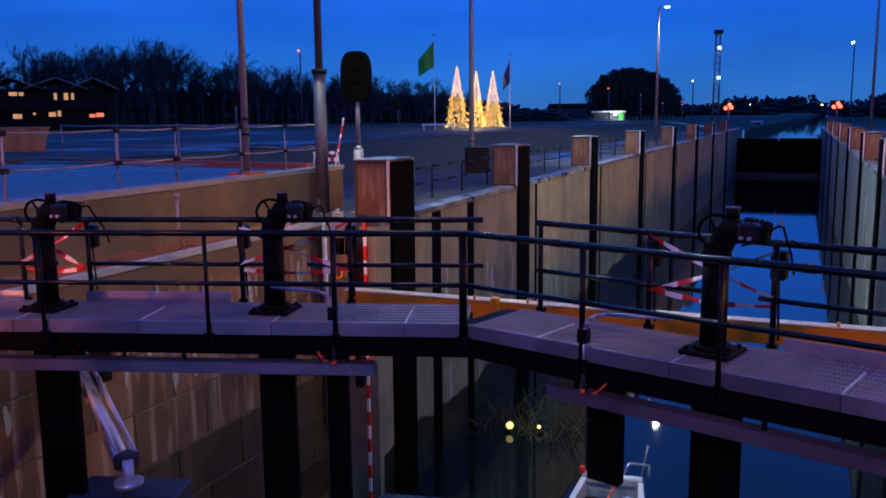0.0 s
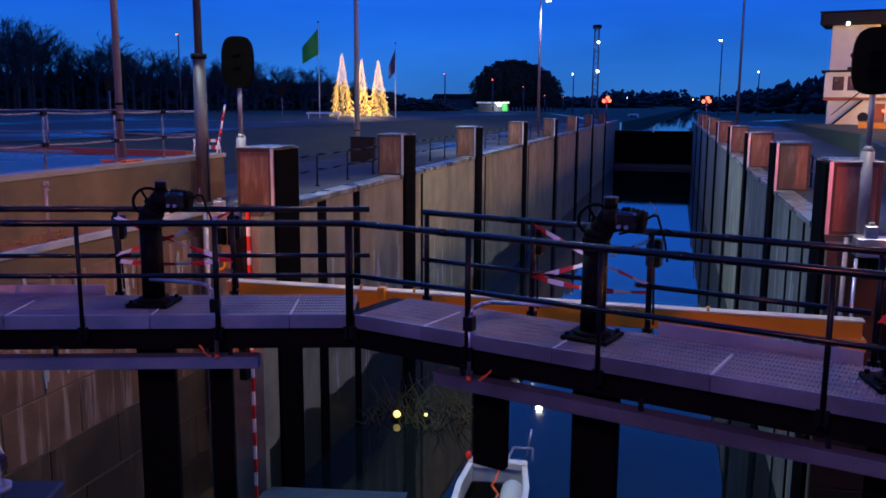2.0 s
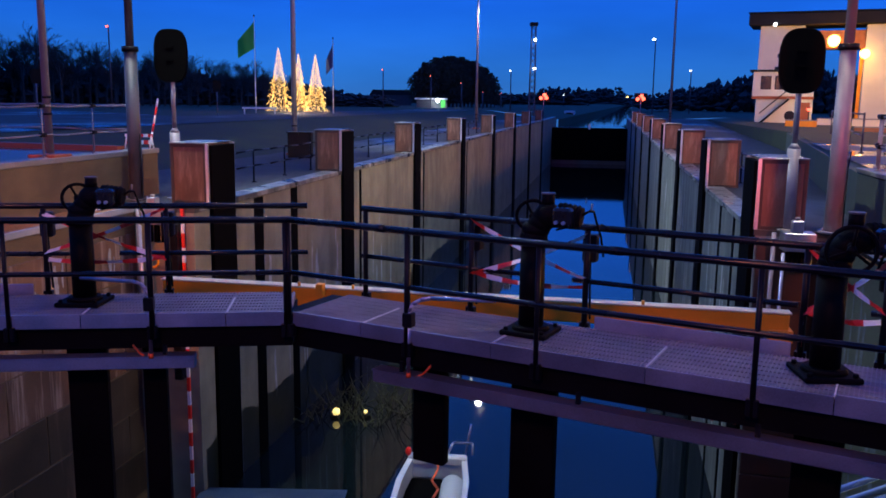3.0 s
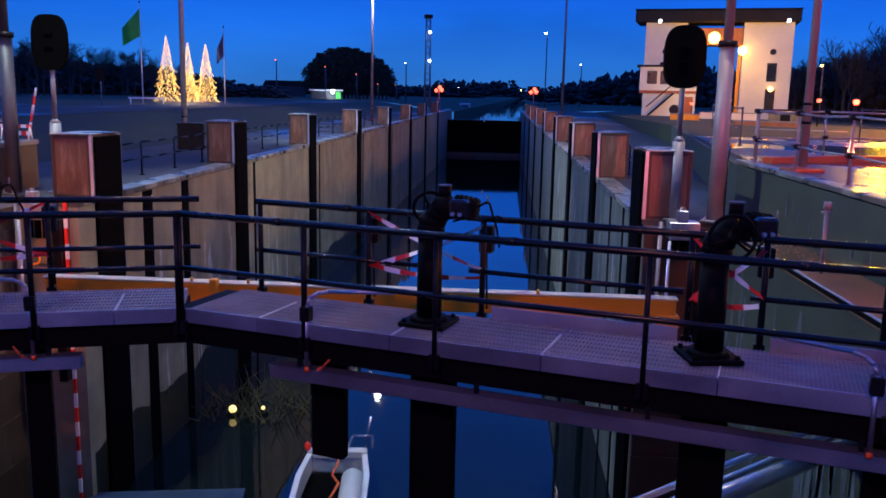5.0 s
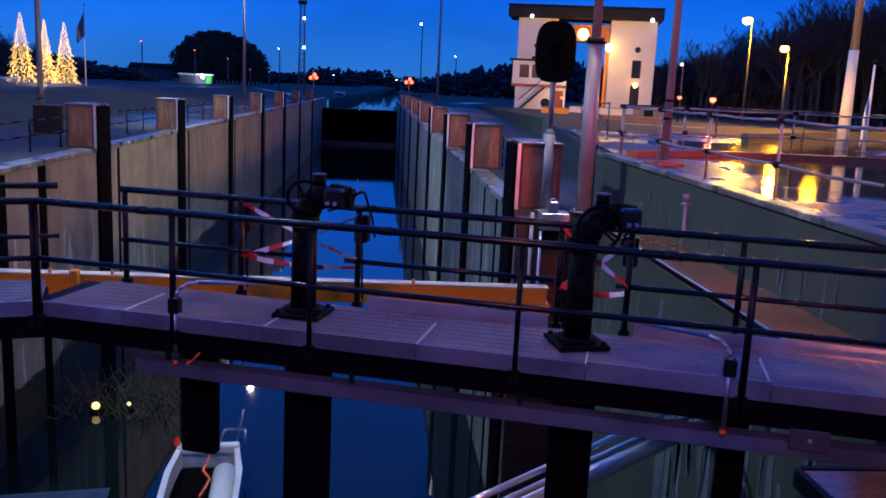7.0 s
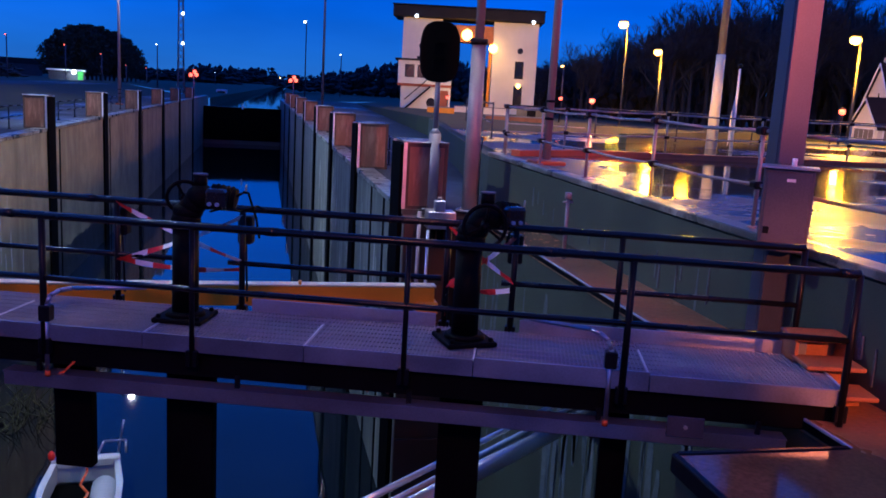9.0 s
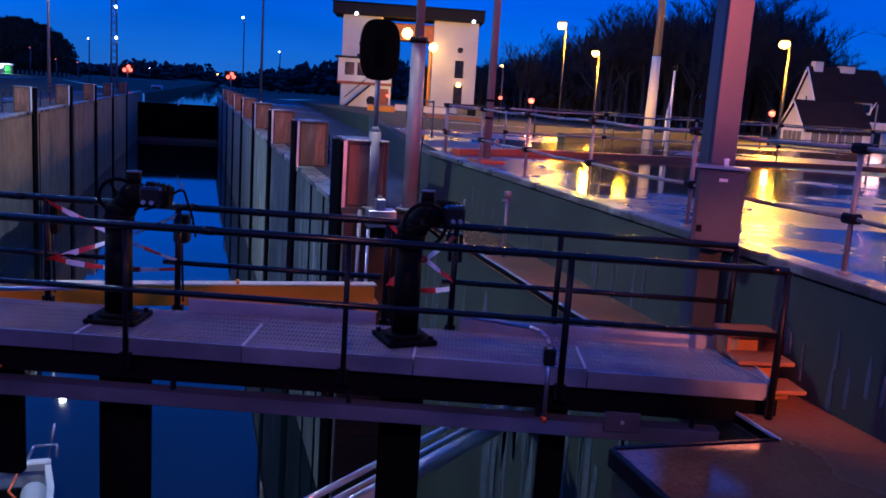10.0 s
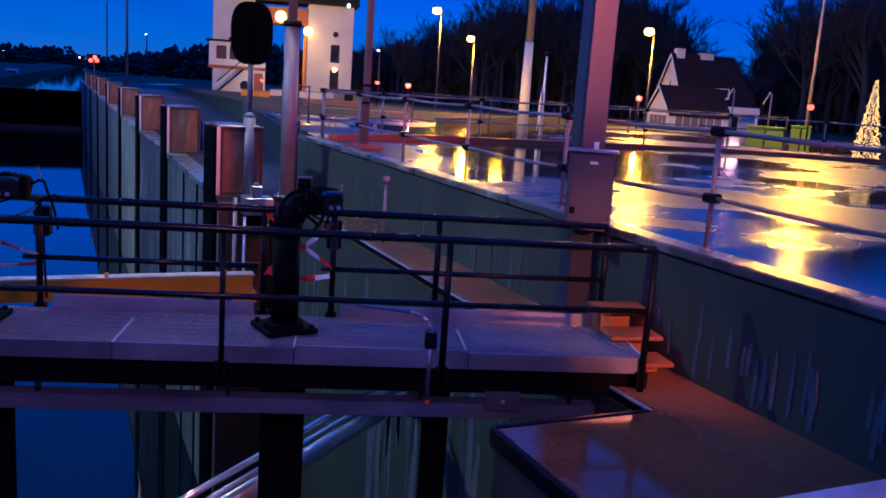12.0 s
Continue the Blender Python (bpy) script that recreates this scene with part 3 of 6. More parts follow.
def leaf(sign):
    """One leaf: an open steel frame with a grated walkway on top. s runs from the mitre to the heel, n away from the viewer."""
    ob = thing("lock_gate_leaf", APEX, -sign * MITRE, "open black steel lock gate leaf with a galvanised grating walkway", "lock gate", "leaves of the lower gate")

    def blk(name, s0, s1, n0, n1, z0, z1, mat, r=0.008, label=""):
        return part(name, one(rounded, (sign * s0, n0, z0), (sign * s1, n1, z1), r), mat, ob, label)

    blk("front_beam", 0.0, LEAF, 0.05, 0.30, -0.24, 0.0, BLACK_MATT)
    blk("back_beam", 0.0, LEAF, 0.85, 1.05, -0.24, 0.03, BLACK_MATT)
    blk("deck_bearer", 0.0, LEAF, 0.30, 0.85, -0.06, 0.03, BLACK_MATT)
    # grating panels: bearing bars and cross bars over a dark bearer
    edges = [0.02, 0.86, 2.27, 3.69, 5.13, 6.58, LEAF] if sign > 0 else [0.02, 0.67, 2.10, 3.58, 5.0, 6.45, LEAF]
    for a, b in zip(edges, edges[1:]):
        panel = blk("grating_panel", a + 0.006, b - 0.006, 0.0, 1.02, 0.035, DECK - 0.012, GRATING, 0.004)
        bars = bmesh.new()
        count = int((b - a) / 0.034)
        for i in range(count):
            s = a + 0.02 + (b - a - 0.04) * i / max(1, count - 1)
            box(bars, (sign * s - 0.004, 0.03, DECK - 0.014), (sign * s + 0.004, 1.0, DECK))
        for j in range(8):
            n = 0.06 + 0.13 * j
            box(bars, (min(sign * a, sign * b) + 0.012, n - 0.003, DECK - 0.012), (max(sign * a, sign * b) - 0.012, n + 0.003, DECK - 0.003))
        tagged(part("grating_mesh", bars, GRATING, panel), kind="stuff")
        part("edge_angle", one(box, (sign * (b - 0.010), 0.01, DECK - 0.014), (sign * (b + 0.004), 0.72, DECK + 0.006)), PALE_EDGE, panel, "bright pale edge")
    for a, b in zip(edges, edges[1:]):
        blk("fascia_plate", a + 0.003, b - 0.003, -0.02, -0.004, -0.005, DECK + (0.03 if 5 < a < 6 else 0.012), GALV, 0.003)
    for a, b in ((2.9, 4.7), (5.5, LEAF)):
        blk("toe_board", a, b, 1.03, 1.045, 0.04, DECK + 0.11, GALV, 0.004)
    # the open frame below the walkway
    posts = ((1.25, 1.61), (2.33, 2.77), (4.84, 5.22), (6.27, 6.5), (7.9, 8.14)) if sign > 0 else ((1.36, 1.6), (1.97, 2.37), (4.54, 5.02), (6.34, 6.52), (7.9, 8.14))
    for s0, s1 in posts:
        blk("gate_post", s0, s1, 0.34, 0.46, -1.34 if s0 == 1.25 else -9.0, -0.06, BLACK_MATT, 0.01)
    blk("lower_beam", 3.45, 4.75, 0.30, 0.9, -2.7, -2.06, TARP, 0.03, "dark blue box beam")
    blk("sill_beam", 0.0, LEAF, 0.30, 0.9, -9.0, -7.2, BLACK)
    # duct hung in front of the frame
    duct = blk("cable_duct", 1.0, 7.72, -0.02, 0.12, -0.44, -0.31, GALV, 0.006, "long galvanised cable duct")
    part("duct_lid", one(box, (sign * 1.0, -0.035, -0.318), (sign * 7.72, 0.135, -0.306)), GALV, duct)
    for s in (1.3, 3.1, 4.6, 6.2, 7.5):
        blk("duct_hanger", s - 0.02, s + 0.02, 0.02, 0.06, -0.31, -0.2, BLACK, 0.003)
    bm = bmesh.new()
    pts = [(sign * (4.32 + 0.09 * math.cos(a)), 0.1, -0.26 + 0.10 * math.sin(a)) for a in [math.pi * k / 8 for k in range(9)]]
    chain(bm, pts, 0.014, 6)
    part("orange_hose", bm, ORANGE, ob, "short orange hose loop")
    bm = bmesh.new()
    chain(bm, [(sign * 1.42, 0.0, -0.36), (sign * 1.55, 0.02, -0.28), (sign * 1.62, 0.05, -0.2)], 0.012, 6)
    part("orange_hose", bm, ORANGE, ob, "short orange hose loop")
    # hand bars that lie bent over the deck edge
    for s, long, end in ((1.42, 0.75, 1), (6.25, 0.72, -1)):
        bm = bmesh.new()
        chain(bm, [(sign * s, -0.04, -0.28), (sign * s, -0.04, DECK + 0.2), (sign * (s + end * 0.03), -0.02, DECK + 0.27), (sign * (s + end * 0.09), 0.03, DECK + 0.31), (sign * (s + end * 0.17), 0.08, DECK + 0.325), (sign * (s + end * long), 0.3, DECK + 0.325)], 0.02, 8)
        bar = part("bent_tube", bm, GALV, ob, "bent galvanised tube")
        part("clamp", one(rounded, (sign * s - 0.05, -0.09, DECK + 0.05), (sign * s + 0.05, 0.01, DECK + 0.19), 0.01), BLACK, bar)
        part("foot_cap", one(tube, (sign * s, -0.04, -0.32), (sign * s, -0.04, -0.27), 0.026), ORANGE, bar)
    return ob


leaf_right = leaf(1)
leaf(-1)
bm = bmesh.new()
box(bm, (-0.2, 0.03, 0.04), (0.2, 1.0, 0.10))
part("mitre_plate", bm, BLACK_MATT, leaf_right, "cover plate over the mitre")


BACK_POSTS = {1: [0.16, 1.49, 2.76, 4.77, 5.41, 6.4, 8.05], -1: [1.46, 2.78, 4.69, 5.54, 6.9, 8.05]}


def railing(sign, back):
    """A tubular guard rail along one edge of the walkway."""
    n = 1.14 if back else -0.04
    ob = thing("guard_rail", APEX, -sign * MITRE, "black painted tubular steel guard rail along the walkway", "railing", "guard rails of the gate")
    top = 1.1
    if not back:
        posts = [0.0, 1.40, 2.72 if sign > 0 else 2.78, 4.55 if sign > 0 else 4.63, 6.36, 8.1]
        spans_top, spans_mid, low = [(0.0, 8.1)], [(0.0, 8.1)], -0.12
    else:
        posts = BACK_POSTS[sign]
        spans_top = [(0.12, 8.05)]
        spans_mid = [(0.12, 2.1), (2.62, 4.72), (5.3, 8.05)]
        low = 0.0
    if sign < 0 and back:
        spans_top, spans_mid = [(-0.12, 8.05)], [(-0.12, 1.98), (2.42, 4.72), (5.1, 8.05)]
    for s in posts:
        if s == 0.0 and sign < 0:
            s = 0.06
        p = part("rail_post", one(tube, (sign * s, n, low), (sign * s, n, top), 0.03 if back or s in (1.40, 6.36) else 0.023, seg=10), BLACK, ob)
        part("foot_plate", one(rounded, (sign * s - 0.05, n - 0.02, low), (sign * s + 0.05, n + 0.05, low + 0.14), 0.006), BLACK, p)
    for a, b in spans_top:
        part("top_rail", one(tube, (sign * a, n, top), (sign * b, n, top), 0.034, seg=12), BLACK_RAIL, ob)
        k = a + 1.1
        while k < b:
            part("rail_sleeve", one(tube, (sign * (k - 0.05), n, top), (sign * (k + 0.05), n, top), 0.038, seg=12), BLACK_RAIL, ob)
            k += 2.3
    for a, b in spans_mid:
        part("mid_rail", one(tube, (sign * a, n, 0.56), (sign * b, n, 0.56), 0.026, seg=10), BLACK_RAIL, ob)
    if not back:
        part("mid_rail", one(tube, (sign * 8.1, n, top), (sign * 8.1, n, -0.2), 0.03, seg=10), BLACK, ob)
    return ob


for sign in (-1, 1):
    railing(sign, False)
    railing(sign, True)


def leaf_point(sign, s, n, z):
    a = radians(-sign * MITRE)
    x, y = sign * s, n
    return Vector((APEX[0] + x * math.cos(a) - y * math.sin(a), APEX[1] + x * math.sin(a) + y * math.cos(a), z))


def valve_actuator(sign, s, turn=-17.3, swap=1):
    """A round pedestal with a domed gearbox, an upright drive with a spindle cap, a motor, a control head and a handwheel."""
    at = leaf_point(sign, s, 0.54, DECK)
    ob = thing("valve_actuator", at, turn, "black valve actuator with handwheel on a round pedestal", "actuator", "valve actuators on the gate")
    base = part("base_plate", one(rounded, (-0.23, -0.23, 0.0), (0.23, 0.23, 0.045), 0.01), BLACK_MATT, ob)
    for i in (-1, 1):
        for j in (-1, 1):
            part("bolt", one(tube, (i * 0.18, j * 0.18, 0.045), (i * 0.18, j * 0.18, 0.075), 0.022, seg=6), BLACK_MATT, base)
    part("flange", one(tube, (0, 0, 0.045), (0, 0, 0.085), 0.185, 0.16, seg=24), BLACK_MATT, ob)
    part("pedestal", one(tube, (0, 0, 0.085), (0, 0, 0.85), 0.120, 0.116, seg=28), BLACK_MATT, ob)
    bm = bmesh.new()
    tube(bm, (0, 0, 0.85), (0, 0, 0.90), 0.14, seg=24)
    tube(bm, (0, 0, 0.90), (0.02, 0, 0.99), 0.135, 0.12, seg=24)
    ball(bm, (0.02, 0, 1.000), 0.13, 3, (1.05, 1, 0.75))
    part("gearbox", bm, BLACK_MATT, ob)
    k = swap
    bm = bmesh.new()
    tube(bm, (0.0, 0, 0.990), (0.15, -0.02, 1.150), 0.10, 0.12, seg=18)
    ball(bm, (0.15, -0.02, 1.140), 0.125, 3, (1.1, 1.0, 0.95))
    rounded(bm, (0.06, -0.11, 1.040), (0.27, 0.10, 1.180), 0.035)
    part("drive_housing", bm, BLACK_MATT, ob)
    cap = part("spindle_cap", one(tube, (0.14, -0.01, 1.230), (0.14, -0.01, 1.345), 0.062, 0.058, seg=16), BLACK_MATT, ob)
    part("cap_rim", one(tube, (0.14, -0.01, 1.338), (0.14, -0.01, 1.352), 0.066, seg=16), STEEL_DULL, cap, "worn bright rim")
    motor = part("motor", one(tube, (0.24, 0.0, 1.170), (0.46, 0.02, 1.140), 0.098, 0.092, seg=18), BLACK_MATT, ob)
    for q in range(4):
        x = 0.28 + 0.045 * q
        part("cooling_fin", one(tube, (x, 0.005, 1.165 - 0.006 * q), (x + 0.012, 0.006, 1.163 - 0.006 * q), 0.107, seg=18), BLACK_MATT, motor)
    head = part("control_box", one(rounded, (0.25, -0.21, 1.070), (0.43, -0.09, 1.240), 0.025), GLASS_DARK, ob, "glossy control box")
    part("display", one(box, (0.29, -0.214, 1.160), (0.37, -0.21, 1.210)), GLASS_DARK, head)
    for q in (0.30, 0.37):
        part("selector_knob", one(tube, (q, -0.21, 1.110), (q, -0.235, 1.110), 0.018, seg=10), GALV, head)
    wx, wy, wz, wr = (0.0, -0.03, 1.130, 0.15) if k > 0 else (0.03, -0.24, 1.080, 0.185)
    axis = (-0.45, 1, 0.25) if k > 0 else (0.15, 1, 0.05)
    wheel = part("handwheel", one(ring, (wx, wy, wz), axis, wr, 0.017, 28, 7), BLACK_MATT, ob)
    q = Vector((0, 0, 1)).rotation_difference(Vector(axis)).to_matrix()
    bm = bmesh.new()
    for i in range(3):
        g = 2 * math.pi * i / 3 + 0.5
        tube(bm, (wx, wy, wz), Vector((wx, wy, wz)) + q @ Vector((wr * math.cos(g), wr * math.sin(g), 0)), 0.013, seg=6)
    ball(bm, (wx, wy, wz), 0.04, 2)
    tube(bm, (wx, wy, wz), (0.12, 0.0, 1.110), 0.032, seg=8)
    part("spokes", bm, BLACK_MATT, wheel)
    bm = bmesh.new()
    chain(bm, [(0.46, 0.02, 1.160), (0.52, 0.05, 1.20), (0.545, 0.10, 1.19), (0.55, 0.2, 1.06), (0.54, 0.36, 0.92), (0.54, 0.46, 0.72)], 0.012, 6)
    part("cable", bm, BLACK_MATT, ob, "black drive cable")
    bm = bmesh.new()
    chain(bm, [(0.20, 0.06, 1.000), (0.30, 0.14, 1.03), (0.42, 0.28, 0.99), (0.53, 0.42, 1.03), (0.60, 0.50, 0.970)], 0.010, 6)
    part("cable", bm, BLACK_MATT, ob, "black drive cable")
    part("cable_tip", one(tube, (0.53, 0.07, 1.195), (0.535, 0.07, 1.27), 0.009, seg=6), COPING, ob, "pale cable tie")
    return ob


for sign in (-1, 1):
    for s in COLUMNS[sign]:
        if sign > 0 and s > 3:
            valve_actuator(sign, s, 8, -1)
        elif sign < 0:
            valve_actuator(sign, s, 10)
        else:
            valve_actuator(sign, s)

# cable boxes that hang on the back rail beside the actuators
def rail_box(sign, s, h):
    a = radians(-sign * MITRE)
    x, y = sign * s, 1.16
    at = (APEX[0] + x * math.cos(a) - y * math.sin(a), APEX[1] + x * math.sin(a) + y * math.cos(a), 0.9)
    ob = thing("junction_box", at, -sign * MITRE, "small dark junction box on the back rail", "junction box", "junction boxes")
    part("case", one(rounded, (-0.07, 0.03, -0.16), (0.07, 0.15, 0.12), 0.015), BLACK, ob)
    part("cable", one(tube, (0.0, 0.09, -0.16), (0.02, 0.09, -h), 0.012, seg=6), BLACK, ob)


for sign in (-1, 1):
    for s in BACK_POSTS[sign][:2] if sign < 0 else BACK_POSTS[sign][1:3]:
        rail_box(sign, s, 0.75)
    rail_box(sign, BACK_POSTS[sign][2 if sign < 0 else 4], 0.75)


# ---- barrier tape, red and white, strung between rail posts ----
def barrier_tape(p0, p1, sag=0.03, width=0.055, step=0.17):
    p0, p1 = Vector(p0), Vector(p1)
    ob = thing("barrier_tape", p0, 0, "red and white barrier tape tied between rail posts", "barrier tape", "barrier tapes")
    d = p1 - p0
    count = max(3, round(d.length / step))
    for k in range(count):
        colour, mat = k % 2, (TAPE_RED, TAPE_WHITE)[k % 2]
        bm = bmesh.new()
        for q in range(3):
            u0, u1 = (k + q / 3) / count, (k + (q + 1) / 3) / count
            ps = []
            for u in (u0, u1):
                c = d * u - Vector((0, 0, sag * 4 * u * (1 - u)))
                twist = 0.9 * math.sin(u * 7 + p0.x)
                w = Vector((0, math.sin(twist), math.cos(twist))) * width * 0.5
                ps.append((c + w, c - w))
            t = Vector((0, 0.0015, 0))
            vs = [bm.verts.new(v) for v in (ps[0][0] + t, ps[0][1] + t, ps[1][1] + t, ps[1][0] + t, ps[0][0] - t, ps[0][1] - t, ps[1][1] - t, ps[1][0] - t)]
            for f in ((0, 1, 2, 3), (7, 6, 5, 4), (0, 3, 7, 4), (1, 5, 6, 2)):
                bm.faces.new([vs[i] for i in f])
        part("stripe", bm, mat, ob, "white stripe" if colour else "red stripe")
    return ob


for sign in (-1, 1):
    for a, b in zip(BACK_POSTS[sign][1 if sign > 0 else 0::2], BACK_POSTS[sign][2 if sign > 0 else 1::2][:2]):
        barrier_tape(leaf_point(sign, a, 1.12, 1.08), leaf_point(sign, b, 1.12, 0.58))
        barrier_tape(leaf_point(sign, a, 1.12, 0.50), leaf_point(sign, b, 1.12, 1.02))
        barrier_tape(leaf_point(sign, a, 1.14, 0.52), leaf_point(sign, b, 1.14, 0.50), 0.05)
        barrier_tape(leaf_point(sign, a, 1.14, 0.50), leaf_point(sign, a, 1.13, 0.22), 0.0, 0.075, 0.13)

# ---- yellow fender beam on the chamber side ----
ob = thing("fender_beam", (-1.72, 9.95, 0), 0, "yellow painted steel fender beam behind the walkway", "fender")
part("beam", one(rounded, (-3.85, 0.0, -0.26), (3.82, 0.16, -0.02), 0.012), YELLOW, ob)
part("top_plate", one(rounded, (-3.87, -0.01, -0.02), (3.84, 0.17, 0.0), 0.004), YELLOW_WORN, ob, "pale worn top plate")
for x in (-2.0, -1.3, 2.2, 3.5):
    part("stud", one(tube, (x, 0.02, 0.0), (x, 0.02, 0.05), 0.02, seg=6), YELLOW, ob)
part("bracket", one(rounded, (-1.74, -0.12, -0.2), (-1.65, 0.0, 0.06), 0.008), YELLOW, ob)
part("end_plate", one(rounded, (3.6, -0.06, -0.34), (3.86, 0.34, -0.2), 0.008), YELLOW, ob)

# ---- gate rams, from the recess walls to the leaves ----
def gate_ram(side):
    cx = (LEFT + RIGHT) / 2
    ob = thing("gate_ram", (cx, 0, 0), 0, "twin polished rams that push the gate leaf", "gate ram", "gate rams")
    X = lambda d, y, z: (side * d, y, z)
    wall_end, gate_end = (7.60, 10.15, -1.36), (3.87, 7.22, -1.55)
    dx, dy = (Vector(gate_end) - Vector(wall_end)).normalized().xy
    for off, r in ((-0.10, 0.035), (0.10, 0.035)):
        part("rod", one(tube, X(wall_end[0] - dy * off, wall_end[1] + dx * off, wall_end[2]), X(gate_end[0] - dy * off, gate_end[1] + dx * off, gate_end[2]), r, seg=14), CHROME, ob)
    part("cylinder", one(tube, X(wall_end[0], wall_end[1], wall_end[2] - 0.3), X(gate_end[0] + 0.3, gate_end[1] + 0.24, gate_end[2] - 0.22), 0.10, seg=18), CHROME, ob)
    part("yoke", one(rounded, X(3.76, 7.08, -1.66), X(3.98, 7.32, -1.47), 0.03), BOAT_DARK, ob)
    part("flange", one(tube, X(3.74, 7.08, -1.80), X(3.74, 7.08, -1.73), 0.16, seg=24), CHROME, ob)
    part("pin", one(tube, X(3.74, 7.08, -1.95), X(3.74, 7.08, -1.5), 0.06, seg=14), CHROME, ob)
    part("wall_seat", one(rounded, X(7.3, 9.85, -2.0), X(7.55, 10.6, -1.0), 0.03), BLACK, ob)


gate_ram(-1)
gate_ram(1)

# ---- buffer gear and gauge staffs at the end of the recesses ----
def buffer_gear(side):
    x = LEFT - 0.75 if side < 0 else RIGHT + 0.75
    ob = thing("buffer_gear", (x, NICHE[1], QUAY), 0, "grey buffer box with black rollers at the recess corner", "buffer", "recess buffers")
    part("case", one(rounded, (-0.3, -0.45, -0.35), (0.3, -0.0, 0.02), 0.02), GALV, ob)
    for k in (-0.17, 0.0, 0.17):
        part("roller", one(tube, (k, -0.3, -0.75), (k, -0.3, -0.36), 0.065, seg=12), RUBBER, ob)
    part("post", one(rounded, (0.24, -0.25, -4.0), (0.44, -0.02, -0.36), 0.02), BLACK, ob)
    part("sensor_box", one(rounded, (-0.16, -0.44, 0.02), (0.06, -0.24, 0.26), 0.02), GALV, ob, "grey sensor box")
    part("sensor_lamp", one(tube, (-0.05, -0.34, 0.26), (-0.05, -0.34, 0.32), 0.05, seg=12), COPING, ob, "pale cap")
    part("guide_post", one(tube, (-0.46, -0.3, -3.5), (-0.46, -0.3, 0.0), 0.045, seg=10), POLE, ob)
    part("guide_post", one(tube, (-0.3, -0.5, -3.5), (-0.3, -0.5, -0.36), 0.035, seg=10), GALV, ob)
    if side < 0:
        part("hook", one(ring, (-0.1, -0.36, -1.2), (0, 1, 0), 0.13, 0.03, 14, 6), YELLOW, ob, "curved yellow hook")


for side in (-1, 1):
    buffer_gear(side)
staff = thing("gauge_staff", (LEFT - 0.25, NICHE[1] - 0.06, 0), 0, "red and white banded water gauge staff", "gauge staff")
for k in range(24):
    part("band", one(box, (-0.035, -0.03, -8.2 + 0.34 * k), (0.035, 0.03, -7.86 + 0.34 * k)), TAPE_RED if k % 2 else TAPE_WHITE, staff)

# ---- masts, signals and columns beside the gate ----
def thick_pole(x, y, metal=POLE):
    ob = thing("lamp_column", (x, y, QUAY), 0, "tall galvanised column with a thicker lower part and collar", "lamp column", "thick columns")
    part("foot_plate", one(tube, (0, 0, 0), (0, 0, 0.04), 0.28, seg=20), metal, ob)
    part("lower_tube", one(tube, (0, 0, 0.04), (0, 0, 3.5), 0.165, 0.15, seg=20), metal, ob)
    part("collar", one(tube, (0, 0, 3.5), (0, 0, 3.62), 0.19, 0.19, seg=20), BLACK, ob, "dark collar")
    part("upper_tube", one(tube, (0, 0, 3.62), (0, 0, 12.0), 0.095, 0.075, seg=16), metal, ob)
    bm = bmesh.new()
    chain(bm, [(0.17, -0.06, 0.1), (0.17, -0.06, 1.3), (0.2, -0.08, 1.6)], 0.012, 6)
    part("cable", bm, BLACK, ob)
    for k in range(4):
        a = math.pi / 2 * k + 0.4
        part("anchor_bolt", one(tube, (0.23 * math.cos(a), 0.23 * math.sin(a), 0.04), (0.23 * math.cos(a), 0.23 * math.sin(a), 0.1), 0.02, seg=6), CHROME, ob)


# darker steel on the western column stands in for weaker light there
thick_pole(-11.12, 18.85, STEEL_DULL)
thick_pole(4.40, 17.8)


def mast(x, y, z, h, r=0.11, head=True, aim=1, group="masts"):
    ob = thing("light_mast", (x, y, z), 0, "slender galvanised floodlight mast", "light mast", group)
    part("base_box", one(rounded, (-0.32, -0.32, 0.0), (0.32, 0.32, 0.08), 0.02), BRICK_RED, ob, "red foot")
    part("shaft", one(tube, (0, 0, 0.1), (0, 0, h), r, r * 0.62, seg=14), POLE, ob)
    for k in (0.9, 1.25):
        part("strap", one(tube, (0, 0, k), (0, 0, k + 0.05), r * 1.08, seg=14), BLACK, ob)
    if head:
        arm = part("arm", one(tube, (0, 0, h), (aim * 0.5, 0, h + 0.12), 0.035, seg=8), POLE, ob)
        part("lamp_head", one(rounded, (aim * 0.4, -0.16, h + 0.06), (aim * 0.95, 0.16, h + 0.18), 0.03), GALV, arm)
        part("lens", one(box, (aim * 0.5 if aim > 0 else aim * 0.9, -0.14, h - 0.05), (aim * 0.9 if aim > 0 else aim * 0.5, 0.14, h + 0.058)), WHITE_GLOW, arm, "lit white lens")
    return ob


mast(-11.72, 16.5, YARD, 11.4, 0.085)
mast(-13.87, 36.9, QUAY, 12.2, 0.13)
mast(-12.0, 78.7, QUAY, 11.6, 0.14)
mast(5.72, 16.8, YARD, 11.4, 0.085, aim=-1)
mast(7.6, 114, QUAY, 22.6, 0.18, aim=-1)


